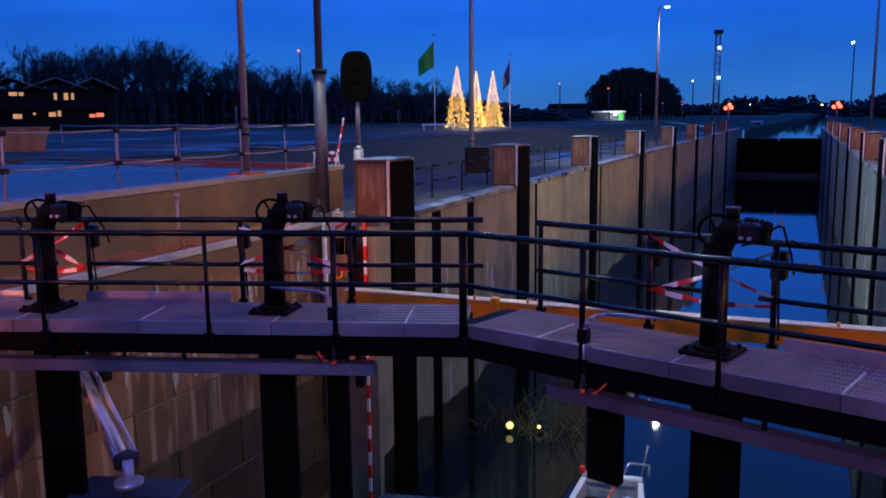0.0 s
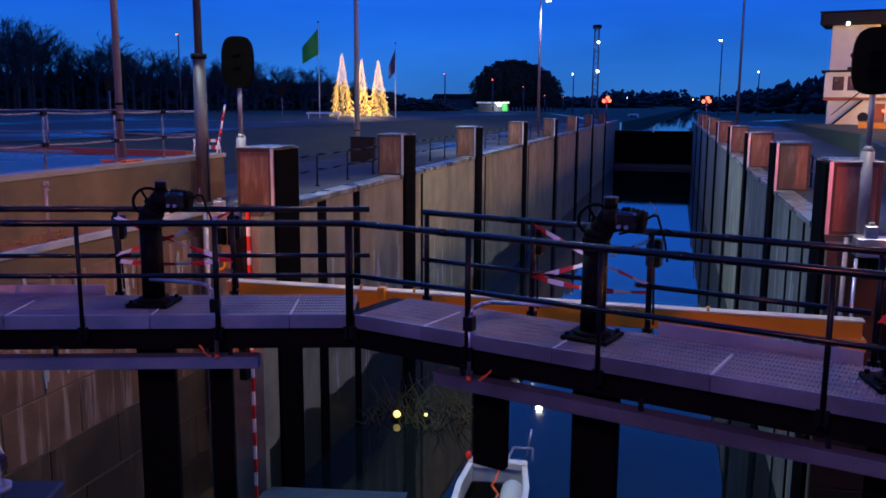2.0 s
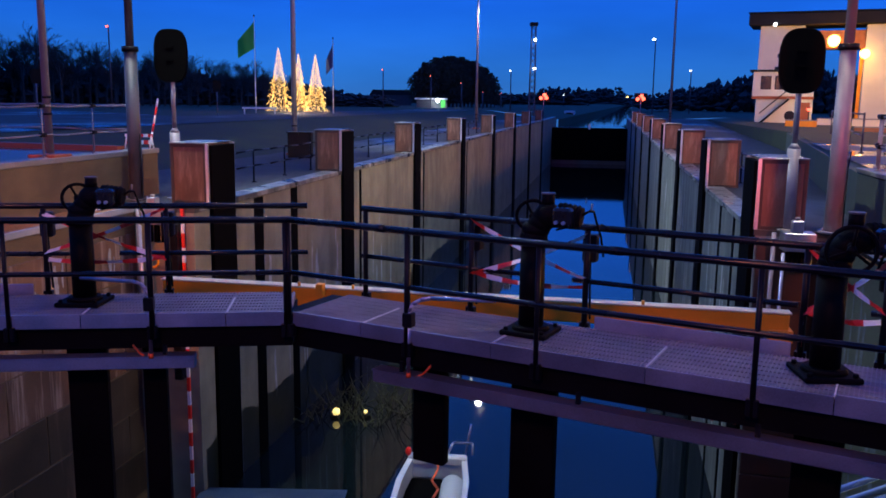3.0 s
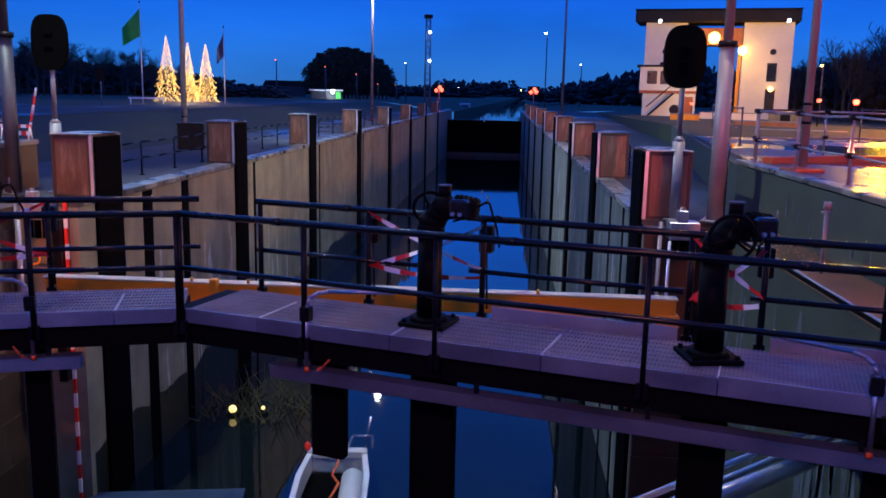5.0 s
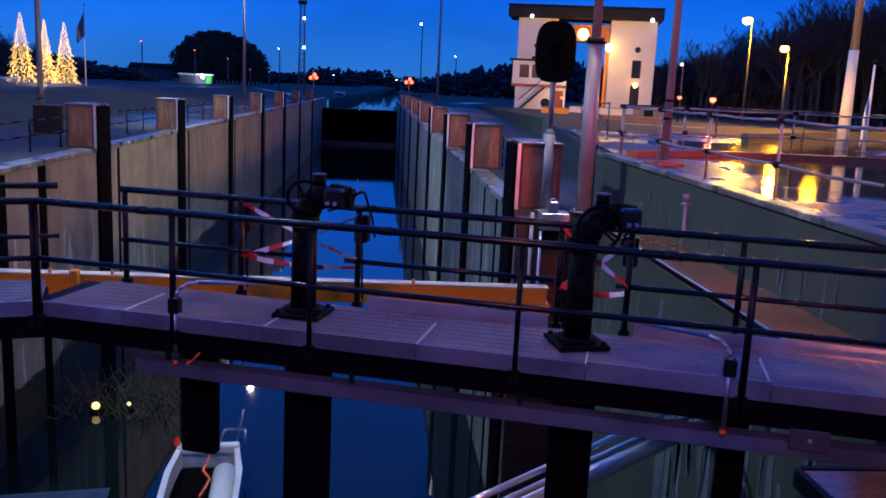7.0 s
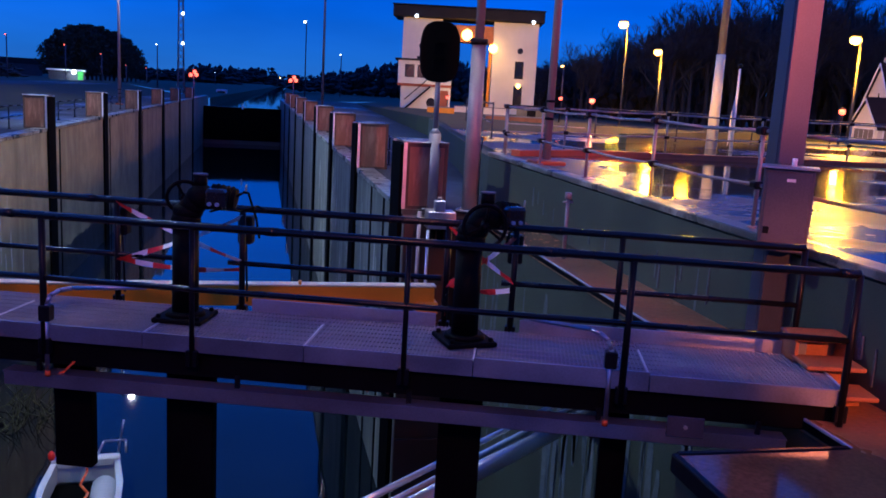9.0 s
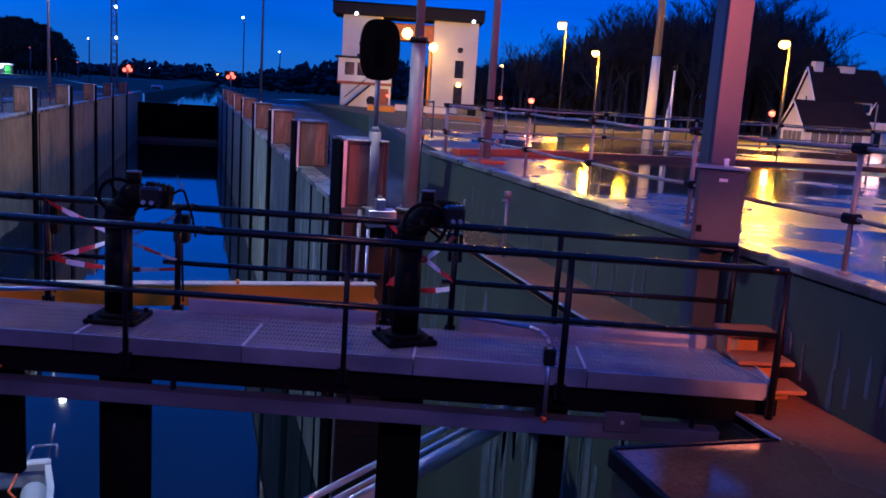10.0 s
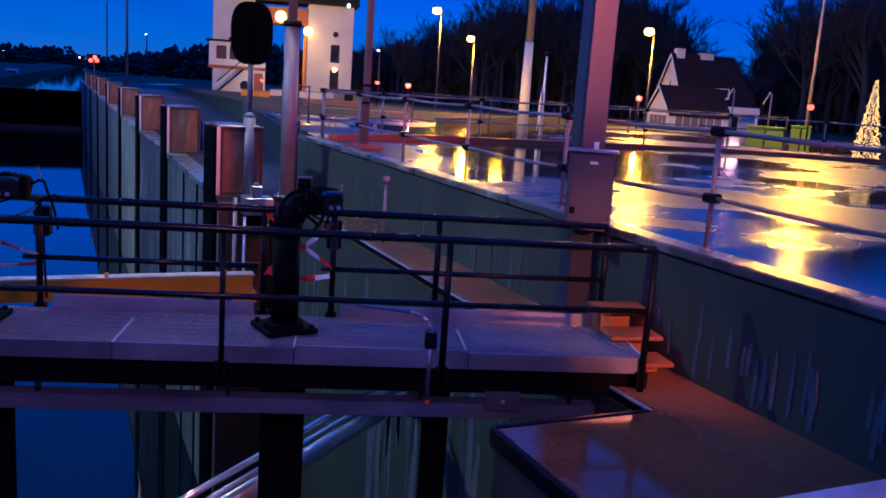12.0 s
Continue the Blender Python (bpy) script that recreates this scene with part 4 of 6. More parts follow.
def signal(x, y, head_z, rz=0):
    """A light signal seen from behind: a black oval board on a stepped post."""
    ob = thing("signal_post", (x, y, QUAY), rz, "light signal with a black oval board, seen from behind", "signal", "lock signals")
    part("lower_post", one(tube, (0, 0, 0), (0, 0, 1.62), 0.13, 0.125, seg=18), POLE, ob)
    part("reducer", one(tube, (0, 0, 1.62), (0, 0, 1.72), 0.125, 0.055, seg=18), POLE, ob)
    part("upper_post", one(tube, (0, 0, 1.72), (0, 0, head_z + 0.3), 0.055, seg=14), POLE, ob)
    bm = bmesh.new()
    w, h = 0.415, 0.62
    outline = []
    for k in range(40):
        a = 2 * math.pi * k / 40
        c, s = math.cos(a), math.sin(a)
        outline.append((w * math.copysign(abs(c) ** 0.62, c), h * math.copysign(abs(s) ** 0.72, s)))
    low = [bm.verts.new((u, -0.10, head_z + h + v)) for u, v in outline]
    high = [bm.verts.new((u, 0.02, head_z + h + v)) for u, v in outline]
    bm.faces.new(low)
    bm.faces.new(high[::-1])
    for k in range(40):
        bm.faces.new((low[k], low[(k + 1) % 40], high[(k + 1) % 40], high[k]))
    board = part("board", bm, RUBBER, ob, "matt black oval board")
    for k in (0.28, 0.62, 0.96):
        part("lamp_hood", one(tube, (0, 0.02, head_z + k), (0, 0.16, head_z + k), 0.12, seg=14), RUBBER, board)
    for k in (0.5, 0.8):
        part("bracket", one(box, (-0.1, -0.13, head_z + k), (0.1, -0.10, head_z + k + 0.05)), RUBBER, board)
    part("foot_plate", one(tube, (0, 0, 0), (0, 0, 0.03), 0.24, seg=16), POLE, ob)


signal(-10.36, 19.4, 2.82)
signal(3.60, 17.95, 2.68)

# steel H column with a cabinet, beside the end of the walkway
col = thing("steel_column", (5.13, 7.72, QUAY), -6, "tall square galvanised steel column on the ledge", "column")
part("shaft", one(rounded, (-0.135, -0.135, 0.02), (0.135, 0.135, 9.0), 0.008), COLUMN_PAINT, col)
part("cover_strip", one(rounded, (-0.143, -0.10, 0.3), (-0.135, 0.10, 9.0), 0.002), COLUMN_PAINT, col)
part("base_plate", one(rounded, (-0.25, -0.25, 0.0), (0.25, 0.25, 0.025), 0.004), POLE, col)
part("label_plate", one(box, (0.125, -0.06, 3.55), (0.135, 0.06, 3.72)), BLACK, col)
cab = thing("control_cabinet", (5.02, 7.75, 0.98), -33, "galvanised control cabinet on the steel column", "cabinet")
body = part("body", one(rounded, (-0.06, -0.42, 0.0), (0.40, -0.175, 0.80), 0.012), STEEL_DULL, cab)
door = part("door", one(rounded, (-0.03, -0.435, 0.03), (0.37, -0.42, 0.77), 0.006), STEEL_DULL, cab)
part("lock", one(rounded, (-0.015, -0.45, 0.17), (0.04, -0.435, 0.24), 0.005), BLACK, door, "black lock")
part("label_plate", one(box, (0.15, -0.439, 0.68), (0.23, -0.435, 0.71)), TAPE_WHITE, door, "white label")
part("roof_plate", one(rounded, (-0.09, -0.47, 0.80), (0.43, -0.15, 0.825), 0.006), GALV, cab)
part("gland", one(tube, (0.2, -0.3, 0.825), (0.2, -0.3, 0.9), 0.025, seg=10), TAPE_WHITE, cab)

# steps beside the end of the walkway
steps = thing("timber_steps", (5.0, 6.75, QUAY), -12, "wet brown timber steps up to the walkway", "steps")
for k, (d0, z0) in enumerate(((0.0, 0.50), (-0.3, 0.33), (-0.56, 0.16))):
    part("tread", one(rounded, (-0.28, d0 - 0.3, z0 - 0.03), (0.24, d0 + 0.06, z0 + 0.01), 0.01), WOOD, steps)
    part("riser", one(box, (-0.26, d0 - 0.02, 0.0), (0.22, d0, z0 - 0.03)), WOOD, steps)
for k in (-0.27, 0.21):
    part("stringer", one(box, (k, -0.3, 0.0), (k + 0.03, 0.05, 0.46)), WOOD, steps)

# small capped standpipes on the ledges
for x in (4.7, -10.85):
    ob = thing("standpipe", (x, 12.6 if x > 0 else 13.0, QUAY), 0, "thin pale standpipe with a cap on the ledge", "standpipe", "standpipes")
    part("pipe", one(tube, (0, 0, 0), (0, 0, 0.95), 0.03, seg=10), POLE, ob)
    part("cap", one(tube, (0, 0, 0.95), (0, 0, 1.05), 0.055, seg=10), POLE, ob)
    part("arm", one(tube, (-0.08, 0, 0.9), (0.08, 0, 0.9), 0.018, seg=8), POLE, ob)


# ---- tube fences on the yards ----
def fence(points, name_label, z=YARD, h=1.1, group="yard fences", r=0.024, clamps=True, tint=None):
    ob = thing("tube_fence", (*points[0], z), 0, name_label, "fence", group)
    mat = tint or POLE
    o = Vector((*points[0], z))
    for a in points:
        p = Vector((*a, z)) - o
        post = part("fence_post", one(tube, p, p + Vector((0, 0, h + 0.04)), r * 1.15, seg=10), mat, ob)
        part("foot", one(tube, p, p + Vector((0, 0, 0.04)), r * 3.2, seg=10), mat, post)
        if clamps:
            for k in (0.5, h):
                part("clamp", one(rounded, p + Vector((-0.07, -0.07, k - 0.045)), p + Vector((0.07, 0.07, k + 0.045)), 0.02), BLACK, post)
    for a, b in zip(points, points[1:]):
        for k in (0.5, h):
            u, v = Vector((*a, z + k)) - o, Vector((*b, z + k)) - o
            mid = (u + v) / 2 - Vector((0, 0, 0.025))
            bm = bmesh.new()
            chain(bm, [u, mid, v], r, 8)
            part("rail", bm, mat, ob)
    return ob


fence([(5.42, y) for y in (3.5, 6.06, 8.6, 11.27, 13.8, 16.3, 18.8)], "galvanised tube fence with dark clamps on the coping", r=0.021)
fence([(-11.58, y) for y in (7.4, 9.85, 12.31, 13.92, 16.1, 17.9, 19.6)], "galvanised tube fence with dark clamps on the coping", r=0.019)
fence([(-12, 20.1), (-14.5, 20.3), (-17.0, 20.6), (-19.6, 20.9), (-22.2, 21.2)], "galvanised tube fence across the end of the yard", clamps=False)
fence([(5.7, 19.9), (7.6, 21.0), (10.5, 21.2), (13.4, 21.4), (16.3, 21.6), (19.2, 21.2), (22.2, 20.2), (25.2, 18.6), (28.2, 16.6)], "galvanised tube fence at the far edge of the yard")
fence([(7.0, 26), (8.2, 32), (9.2, 38), (10.4, 44), (12, 50)], "tube fence along the road", clamps=False, tint=STEEL_DULL)
fence([(12, 30), (15.5, 30.5), (19, 31), (22.5, 31), (26, 30.5), (29.5, 29)], "tube fence behind the yard", clamps=False, tint=STEEL_DULL)
fence([(LEFT - 1.2, y) for y in (21.5, 24, 26.5, 29, 31.5, 34, 36.5, 39, 41.5)], "dark tube fence along the quay", z=QUAY, h=0.95, clamps=False, tint=BLACK)
fence([(LEFT - 1.2, y) for y in (44, 48, 52, 56, 60, 64, 68)], "dark tube fence along the quay", z=QUAY, h=0.95, clamps=False, tint=BLACK)
fence([(RIGHT + 1.2, y) for y in (21.5, 25, 28.5, 32, 36, 40)], "dark tube fence along the quay", z=QUAY, h=0.95, clamps=False, tint=BLACK)
fence([(-26, 14), (-29, 16.5), (-32, 19), (-35, 21.5), (-38, 24), (-41, 26.5)], "tube fence across the western yard", clamps=False)

# kerb beams round the yards
def kerb_beam(pts, label, mat=COPING, h=0.16):
    bm = bmesh.new()
    for a, b in zip(pts, pts[1:]):
        d = (Vector(b) - Vector(a)).normalized()
        n = Vector((-d.y, d.x)) * 0.14
        prism(bm, [tuple(Vector(a) - n), tuple(Vector(b) - n), tuple(Vector(b) + n), tuple(Vector(a) + n)], G, G + h)
    solid("kerb", bm, mat, label, "kerb", kind="structure")


kerb_beam([(5.9, 19.6), (8.1, 20.9), (14.8, 21.1), (18.8, 21.0), (22, 19.6), (27, 16.4), (34, 11)], "red kerb beam at the edge of the yard", BRICK_RED)
kerb_beam([(-12.0, 19.7), (-16.2, 20.2), (-22, 20.4), (-26, 19)], "red kerb beam at the edge of the yard", BRICK_RED)
kerb_beam([(12.5, 28.6), (18, 34), (25, 39.5), (30, 41)], "low grey wall behind the yard", CONCRETE_DARK, 0.35)

# lime streaks on the eastern retaining wall
random.seed(11)
streaks = tagged(new("lime_streaks", None), "white lime streaks run down the retaining wall", "lime streaks", kind="structure")
for k in range(46):
    y = random.choice((random.uniform(3.2, 4.2), random.uniform(4.4, 6.6), random.uniform(8.6, 9.6), random.uniform(9, 16)))
    z1, ln, w = random.uniform(0.25, 0.62), random.uniform(0.2, 0.55), random.uniform(0.012, 0.032)
    bm = bmesh.new()
    vs = [bm.verts.new((BANK_R - 0.004 - 0.0004 * k, y + dy, z)) for dy, z in ((-w * 0.2, z1), (w * 0.3, z1), (w, z1 - ln * 0.6), (w * 0.7, z1 - ln), (-w * 0.8, z1 - ln), (-w, z1 - ln * 0.5))]
    bm.faces.new(vs)
    ex = bmesh.ops.extrude_face_region(bm, geom=bm.faces[:])
    for v in ex["geom"]:
        if isinstance(v, bmesh.types.BMVert):
            v.co.x += 0.0035 + 0.0004 * k
    part("streak", bm, LIME_FAINT, streaks)

# courses of stained blocks on the western recess wall, and lime streaks low on the chamber walls
random.seed(29)
west_recess = bpy.data.objects["recess_wall_west"]
for row in range(6):
    z1 = -0.75 - 1.05 * row
    y = NICHE[0] + 0.02 - (0.9 if row % 2 else 0)
    while y < NICHE[1] - 0.1:
        y0, y1 = max(y, NICHE[0] + 0.02), min(y + 1.95, NICHE[1] - 0.02)
        if y1 - y0 > 0.2:
            d = random.uniform(0.02, 0.035)
            # the lower three courses take the darker blockwork
            part("wall_block", one(rounded, (NICHE_L - 0.02, y0 + 0.012, z1 - 1.03), (NICHE_L + d, y1 - 0.012, z1 - 0.012), 0.012), BLOCKWORK if row < 3 else BLOCKWORK_DARK, west_recess)
        y += 1.97


def streak_run(parent, x, side, y, z1, ln, w, mat=LIME):
    bm = bmesh.new()
    top = [(-w * 0.3, 0), (w * 0.3, 0)]
    left, right = [], []
    n = 9
    sway, wide = random.uniform(0, 6), random.uniform(0.8, 1.2)
    for k in range(1, n + 1):
        u = k / n
        mid, half = w * 0.35 * math.sin(sway + 4 * u), w * 0.8 * wide * (0.25 + 0.75 * math.sin(math.pi * (0.12 + 0.8 * u))) * random.uniform(0.85, 1.1)
        left.append((mid - half, -ln * u))
        right.append((mid + half, -ln * u))
    outline = [top[0], top[1]] + right + left[::-1]
    a = [bm.verts.new((x - side * 0.036, y + p, z1 + q)) for p, q in outline]
    b = [bm.verts.new((x, y + p, z1 + q)) for p, q in outline]
    bm.faces.new(a)
    bm.faces.new(b[::-1])
    for k in range(len(a)):
        j = (k + 1) % len(a)
        bm.faces.new((a[k], a[j], b[j], b[k]))
    part("streak", bm, mat, parent)


low_streaks = tagged(new("lime_streaks", None), "pale lime streaks run down the chamber walls", "lime streaks", kind="structure")
for k in range(46):
    y = random.uniform(18.2, 46)
    streak_run(low_streaks, RIGHT + 0.03, 1, y, random.uniform(-4.5, -1.0), random.uniform(0.8, 3.0), random.uniform(0.04, 0.14))
for k in range(34):
    streak_run(low_streaks, LEFT - 0.03, -1, random.uniform(20.4, 36), random.uniform(-5.0, -1.0), random.uniform(0.8, 2.6), random.uniform(0.03, 0.11))
for k in range(44):
    streak_run(low_streaks, NICHE_R + 0.03, 1, random.uniform(5.6, 17.0), random.uniform(-2.4, -0.5), random.uniform(0.8, 3.4), random.uniform(0.03, 0.14), LIME_FAINT)
for k in range(30):
    streak_run(low_streaks, NICHE_L - 0.0, -1, random.uniform(7.0, 17.2), random.uniform(-2.2, -0.6), random.uniform(0.3, 0.9), random.uniform(0.03, 0.10))

# shade above the waterline of the western wall, put in as a near-black band
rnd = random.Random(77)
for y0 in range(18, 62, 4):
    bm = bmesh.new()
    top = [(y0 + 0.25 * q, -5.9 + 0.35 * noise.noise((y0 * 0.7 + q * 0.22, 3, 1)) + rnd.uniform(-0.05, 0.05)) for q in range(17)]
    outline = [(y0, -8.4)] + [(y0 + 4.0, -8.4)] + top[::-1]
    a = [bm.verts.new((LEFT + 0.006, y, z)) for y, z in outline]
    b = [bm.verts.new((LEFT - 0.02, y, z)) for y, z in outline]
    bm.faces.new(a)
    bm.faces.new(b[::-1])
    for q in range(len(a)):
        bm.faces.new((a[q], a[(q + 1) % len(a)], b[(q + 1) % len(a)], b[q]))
    part("shade_band", bm, LOW_SHADE, left_wall, "near-black band painted for the shade above the water")

# ---- trees ----
def bare_tree(name, seed, height, spread, density, mat=BARK):
    """A leafless tree: a tapered trunk, limbs, branches and fine twigs."""
    rnd = random.Random(seed)
    trunk, crown = bmesh.new(), bmesh.new()

    def grow(p, d, length, r, level):
        bend = Vector((rnd.uniform(-1, 1), rnd.uniform(-1, 1), rnd.uniform(-0.2, 0.6))) * 0.16
        q = p + d * length * 0.5
        d2 = (d + bend).normalized()
        e = q + d2 * length * 0.5
        bm = trunk if level == 0 else crown
        seg = 7 if level == 0 else (4 if level == 1 else 3)
        tube(bm, p, q, r, r * 0.82, seg, False)
        tube(bm, q, e, r * 0.82, r * 0.55, seg, False)
        if level == 4:
            return
        count = (int(5 * density) + 2, 5, int(4 * density) + 1, int(5 * density))[level]
        for k in range(count):
            u = rnd.uniform(0.35 if level else 0.42, 1.0)
            at = p + d * length * min(u, 0.5) + d2 * length * max(0, u - 0.5)
            side = Vector((rnd.uniform(-1, 1), rnd.uniform(-1, 1), rnd.uniform(-0.15, 0.5))).normalized()
            nd = (d2 * (0.75 if level else 0.9) + side * (0.75 * spread)).normalized()
            grow(at, nd, length * rnd.uniform(0.42, 0.66), max(0.022, r * 0.48), level + 1)
    grow(Vector((0, 0, 0)), Vector((0, 0, 1)), height * 0.55, height * 0.021, 0)
    return mesh("trunk", trunk, mat), mesh("crown", crown, mat)


def leafy_tree(seed, height, width):
    """A dense dark tree: a trunk with limbs and a crown of many small leaf clumps."""
    rnd = random.Random(seed)
    trunk, crown = bmesh.new(), bmesh.new()
    tube(trunk, (0, 0, 0), (0, 0, height * 0.6), height * 0.025, height * 0.012, 7)
    for k in range(7):
        a, z = rnd.uniform(0, 6.28), height * rnd.uniform(0.25, 0.55)
        tube(trunk, (0, 0, z), (width * 0.3 * math.cos(a), width * 0.3 * math.sin(a), z + height * 0.2), height * 0.010, 0.02, 5)
    for k in range(900):
        u, a = rnd.random(), rnd.uniform(0, 6.28)
        z = height * (0.16 + 0.84 * u)
        env = width * 0.5 * math.sqrt(max(0.02, 1 - (2 * u - 0.85) ** 2 / 1.5)) * rnd.uniform(0.75, 1.1)
        rr = env * math.sqrt(rnd.random())
        c = Vector((rr * math.cos(a), rr * math.sin(a), z))
        s = rnd.uniform(0.25, 0.6)
        for q in range(3):
            n = Vector((rnd.uniform(-1, 1), rnd.uniform(-1, 1), rnd.uniform(-1, 1))).normalized()
            t = n.orthogonal().normalized() * s
            b = n.cross(t).normalized() * s * 0.5
            crown.faces.new([crown.verts.new(c + v) for v in (t, b, -t, -b)])
    return mesh("trunk", trunk, BARK), mesh("crown", crown, EVERGREEN)


TREES = [bare_tree("tree", 3, 16, 0.9, 1.15), bare_tree("tree", 8, 15, 1.1, 1.3), bare_tree("tree", 21, 17, 0.8, 1.2), bare_tree("tree", 34, 14, 1.0, 1.4)]
LEAFY = [leafy_tree(5, 12, 9), leafy_tree(9, 11, 8), leafy_tree(13, 13, 7)]


def plant(kind, at, scale, rz, label, group):
    ob = thing("tree", at, rz, label, "tree", group)
    for name, me in zip(("trunk", "crown"), kind):
        p = new(name, me)
        p.parent = ob
    ob.scale = (scale * random.uniform(0.9, 1.15), scale * random.uniform(0.9, 1.15), scale)
    return ob


random.seed(17)
# leafless wood behind the western yard; the tops fall away to the north
def top_west(az):
    pts = [(-60, 3.6), (-49, 3.4), (-45, 4.0), (-43.5, 4.8), (-41, 4.9), (-39, 3.3), (-37, 3.6), (-33, 2.9), (-28, 2.6), (-24, 2.4), (-21, 1.5), (-17, 0.4)]
    for (a, e), (b, f) in zip(pts, pts[1:]):
        if a <= az <= b:
            return e + (f - e) * (az - a) / (b - a)
    return 0.4


for k in range(92):
    az = -58 + 40 * (k + random.random()) / 92
    d = random.uniform(135, 185)
    h = max(2.5, d * math.tan(radians(top_west(az))) + 1.4) * random.uniform(0.9, 1.25)
    x, y, _ = polar(az, d)
    plant(TREES[k % 4], (x, y, G), h / 16.5, random.uniform(0, 360), "bare dark deciduous tree in the wood behind the yard", "western wood")
def top_east(az):
    pts = [(14, 1.9), (18, 2.2), (20, 2.7), (22, 3.4), (24, 3.9), (26, 5.1), (28.5, 5.8), (31.5, 6.1), (35, 6.6), (37, 6.3), (38.3, 5.0), (39.2, 3.4), (40.5, 2.7), (43.2, 2.1), (43.8, 4.6), (45, 6.0), (48, 7.0), (62, 7.4)]
    for (a, e), (b, f) in zip(pts, pts[1:]):
        if a <= az <= b:
            return e + (f - e) * (az - a) / (b - a)
    return 2.0


for k in range(110):
    az = 18 + 44 * (k + random.random()) / 110
    d = random.uniform(112, 150)
    e = top_east(az)
    h = (d * math.tan(radians(e)) + 2.3) * random.uniform(0.95, 1.3)
    x, y, _ = polar(az, d)
    plant(TREES[(k * 3) % 4], (x, y, 0.0), h / 16.5, random.uniform(0, 360), "bare dark deciduous tree in the wood behind the house", "eastern wood")
for az, d, e in ((46.2, 96, 6.0), (49.5, 94, 6.6), (51.5, 96, 7.0)):
    x, y, _ = polar(az, d)
    plant(TREES[int(d) % 4], (x, y, 0.0), (d * math.tan(radians(e)) + 2.3) / 13.0, az * 7, "tall bare tree with a forked crown near the house", "near trees")
for k in range(24):
    az = -12.6 + 6.0 * (k + 0.5) / 24
    u = (az + 9.9) / 3.3
    e = 2.75 * max(0.35, 1 - abs(u) ** 3 * 0.6) - (0.8 if az > -7.6 else 0) - 0.25 * max(0, az + 10)
    d = random.uniform(205, 225)
    x, y, _ = polar(az, d)
    plant(LEAFY[k % 3], (x, y, G), (d * math.tan(radians(e)) + 1.4) / 12.5, random.uniform(0, 360), "dense dark tree in the grove by the canal", "grove")


def far_woods(name, spans, d, label, mat=WOODS):
    """A far belt of woodland: countless overlapping leaf clumps, taller or lower along its length."""
    rnd = random.Random(len(name) + int(d))
    bm = bmesh.new()
    for (a, e), (b, f) in zip(spans, spans[1:]):
        steps = max(2, int(abs(b - a) * 14))
        for k in range(steps):
            az, el = a + (b - a) * (k + rnd.random()) / steps, e + (f - e) * k / steps
            x, y, _ = polar(az, d * rnd.uniform(0.97, 1.04))
            h = max(1.5, d * math.tan(radians(el)) + 1.4) * rnd.uniform(0.86, 1.03)
            r = d * 0.0045 * rnd.uniform(0.8, 1.5)
            for q in range(9):
                z = G + h * (q + 0.6) / 9
                w = r * (1.15 - 0.75 * q / 9) * rnd.uniform(0.8, 1.2)
                c = Vector((x + rnd.uniform(-3.5, 3.5) * r, y + rnd.uniform(-3, 3) * r, z + rnd.uniform(-0.06, 0.06) * h))
                vs = [bm.verts.new(c + Vector((w * math.cos(t) * rnd.uniform(0.7, 1.2), w * math.sin(t), rnd.uniform(-0.5, 0.5) * h / 9))) for t in (0, 1.3, 2.5, 3.8, 5.0)]
                tp, bt = bm.verts.new(c + Vector((0, 0, h / 8))), bm.verts.new(c - Vector((0, 0, h / 6)))
                for i in range(5):
                    bm.faces.new((vs[i], vs[(i + 1) % 5], tp))
                    bm.faces.new((vs[(i + 1) % 5], vs[i], bt))
    solid(name, bm, mat, label, "woods", kind="stuff")


far_woods("woods", [(-62, 1.7), (-45, 1.8), (-30, 1.7), (-22, 1.2), (-17, 0.35), (-15, 0.3)], 190, "dark undergrowth below the western wood")
far_woods("woods", [(-18, 0.28), (-6, 0.55), (-4.5, 0.5), (-3.6, 0.95), (-2.6, 0.9), (-1.9, 0.35)], 520, "dark far woods along the canal")
far_woods("woods", [(-2.4, 0.5), (-1.6, 0.9), (-0.7, 1.0), (0.3, 0.6), (0.9, 0.25), (2.6, 0.4)], 1500, "faint far woods at the end of the canal")
far_woods("woods", [(1.9, 0.3), (4.2, 0.8), (6.0, 1.15), (7.8, 1.55), (8.8, 1.8), (12, 1.9), (16, 1.9), (20, 2.2)], 300, "dark wooded bank east of the canal")
far_woods("woods", [(14, 1.5), (18, 1.8), (22, 2.6), (24, 3.2), (26, 4.4), (30, 5.3), (35, 5.9), (37.5, 5.3), (39.2, 3.0), (41, 2.0), (43.4, 1.8), (45, 4.6), (48, 5.4), (62, 6.0)], 135, "dark undergrowth below the eastern wood", THICKET)

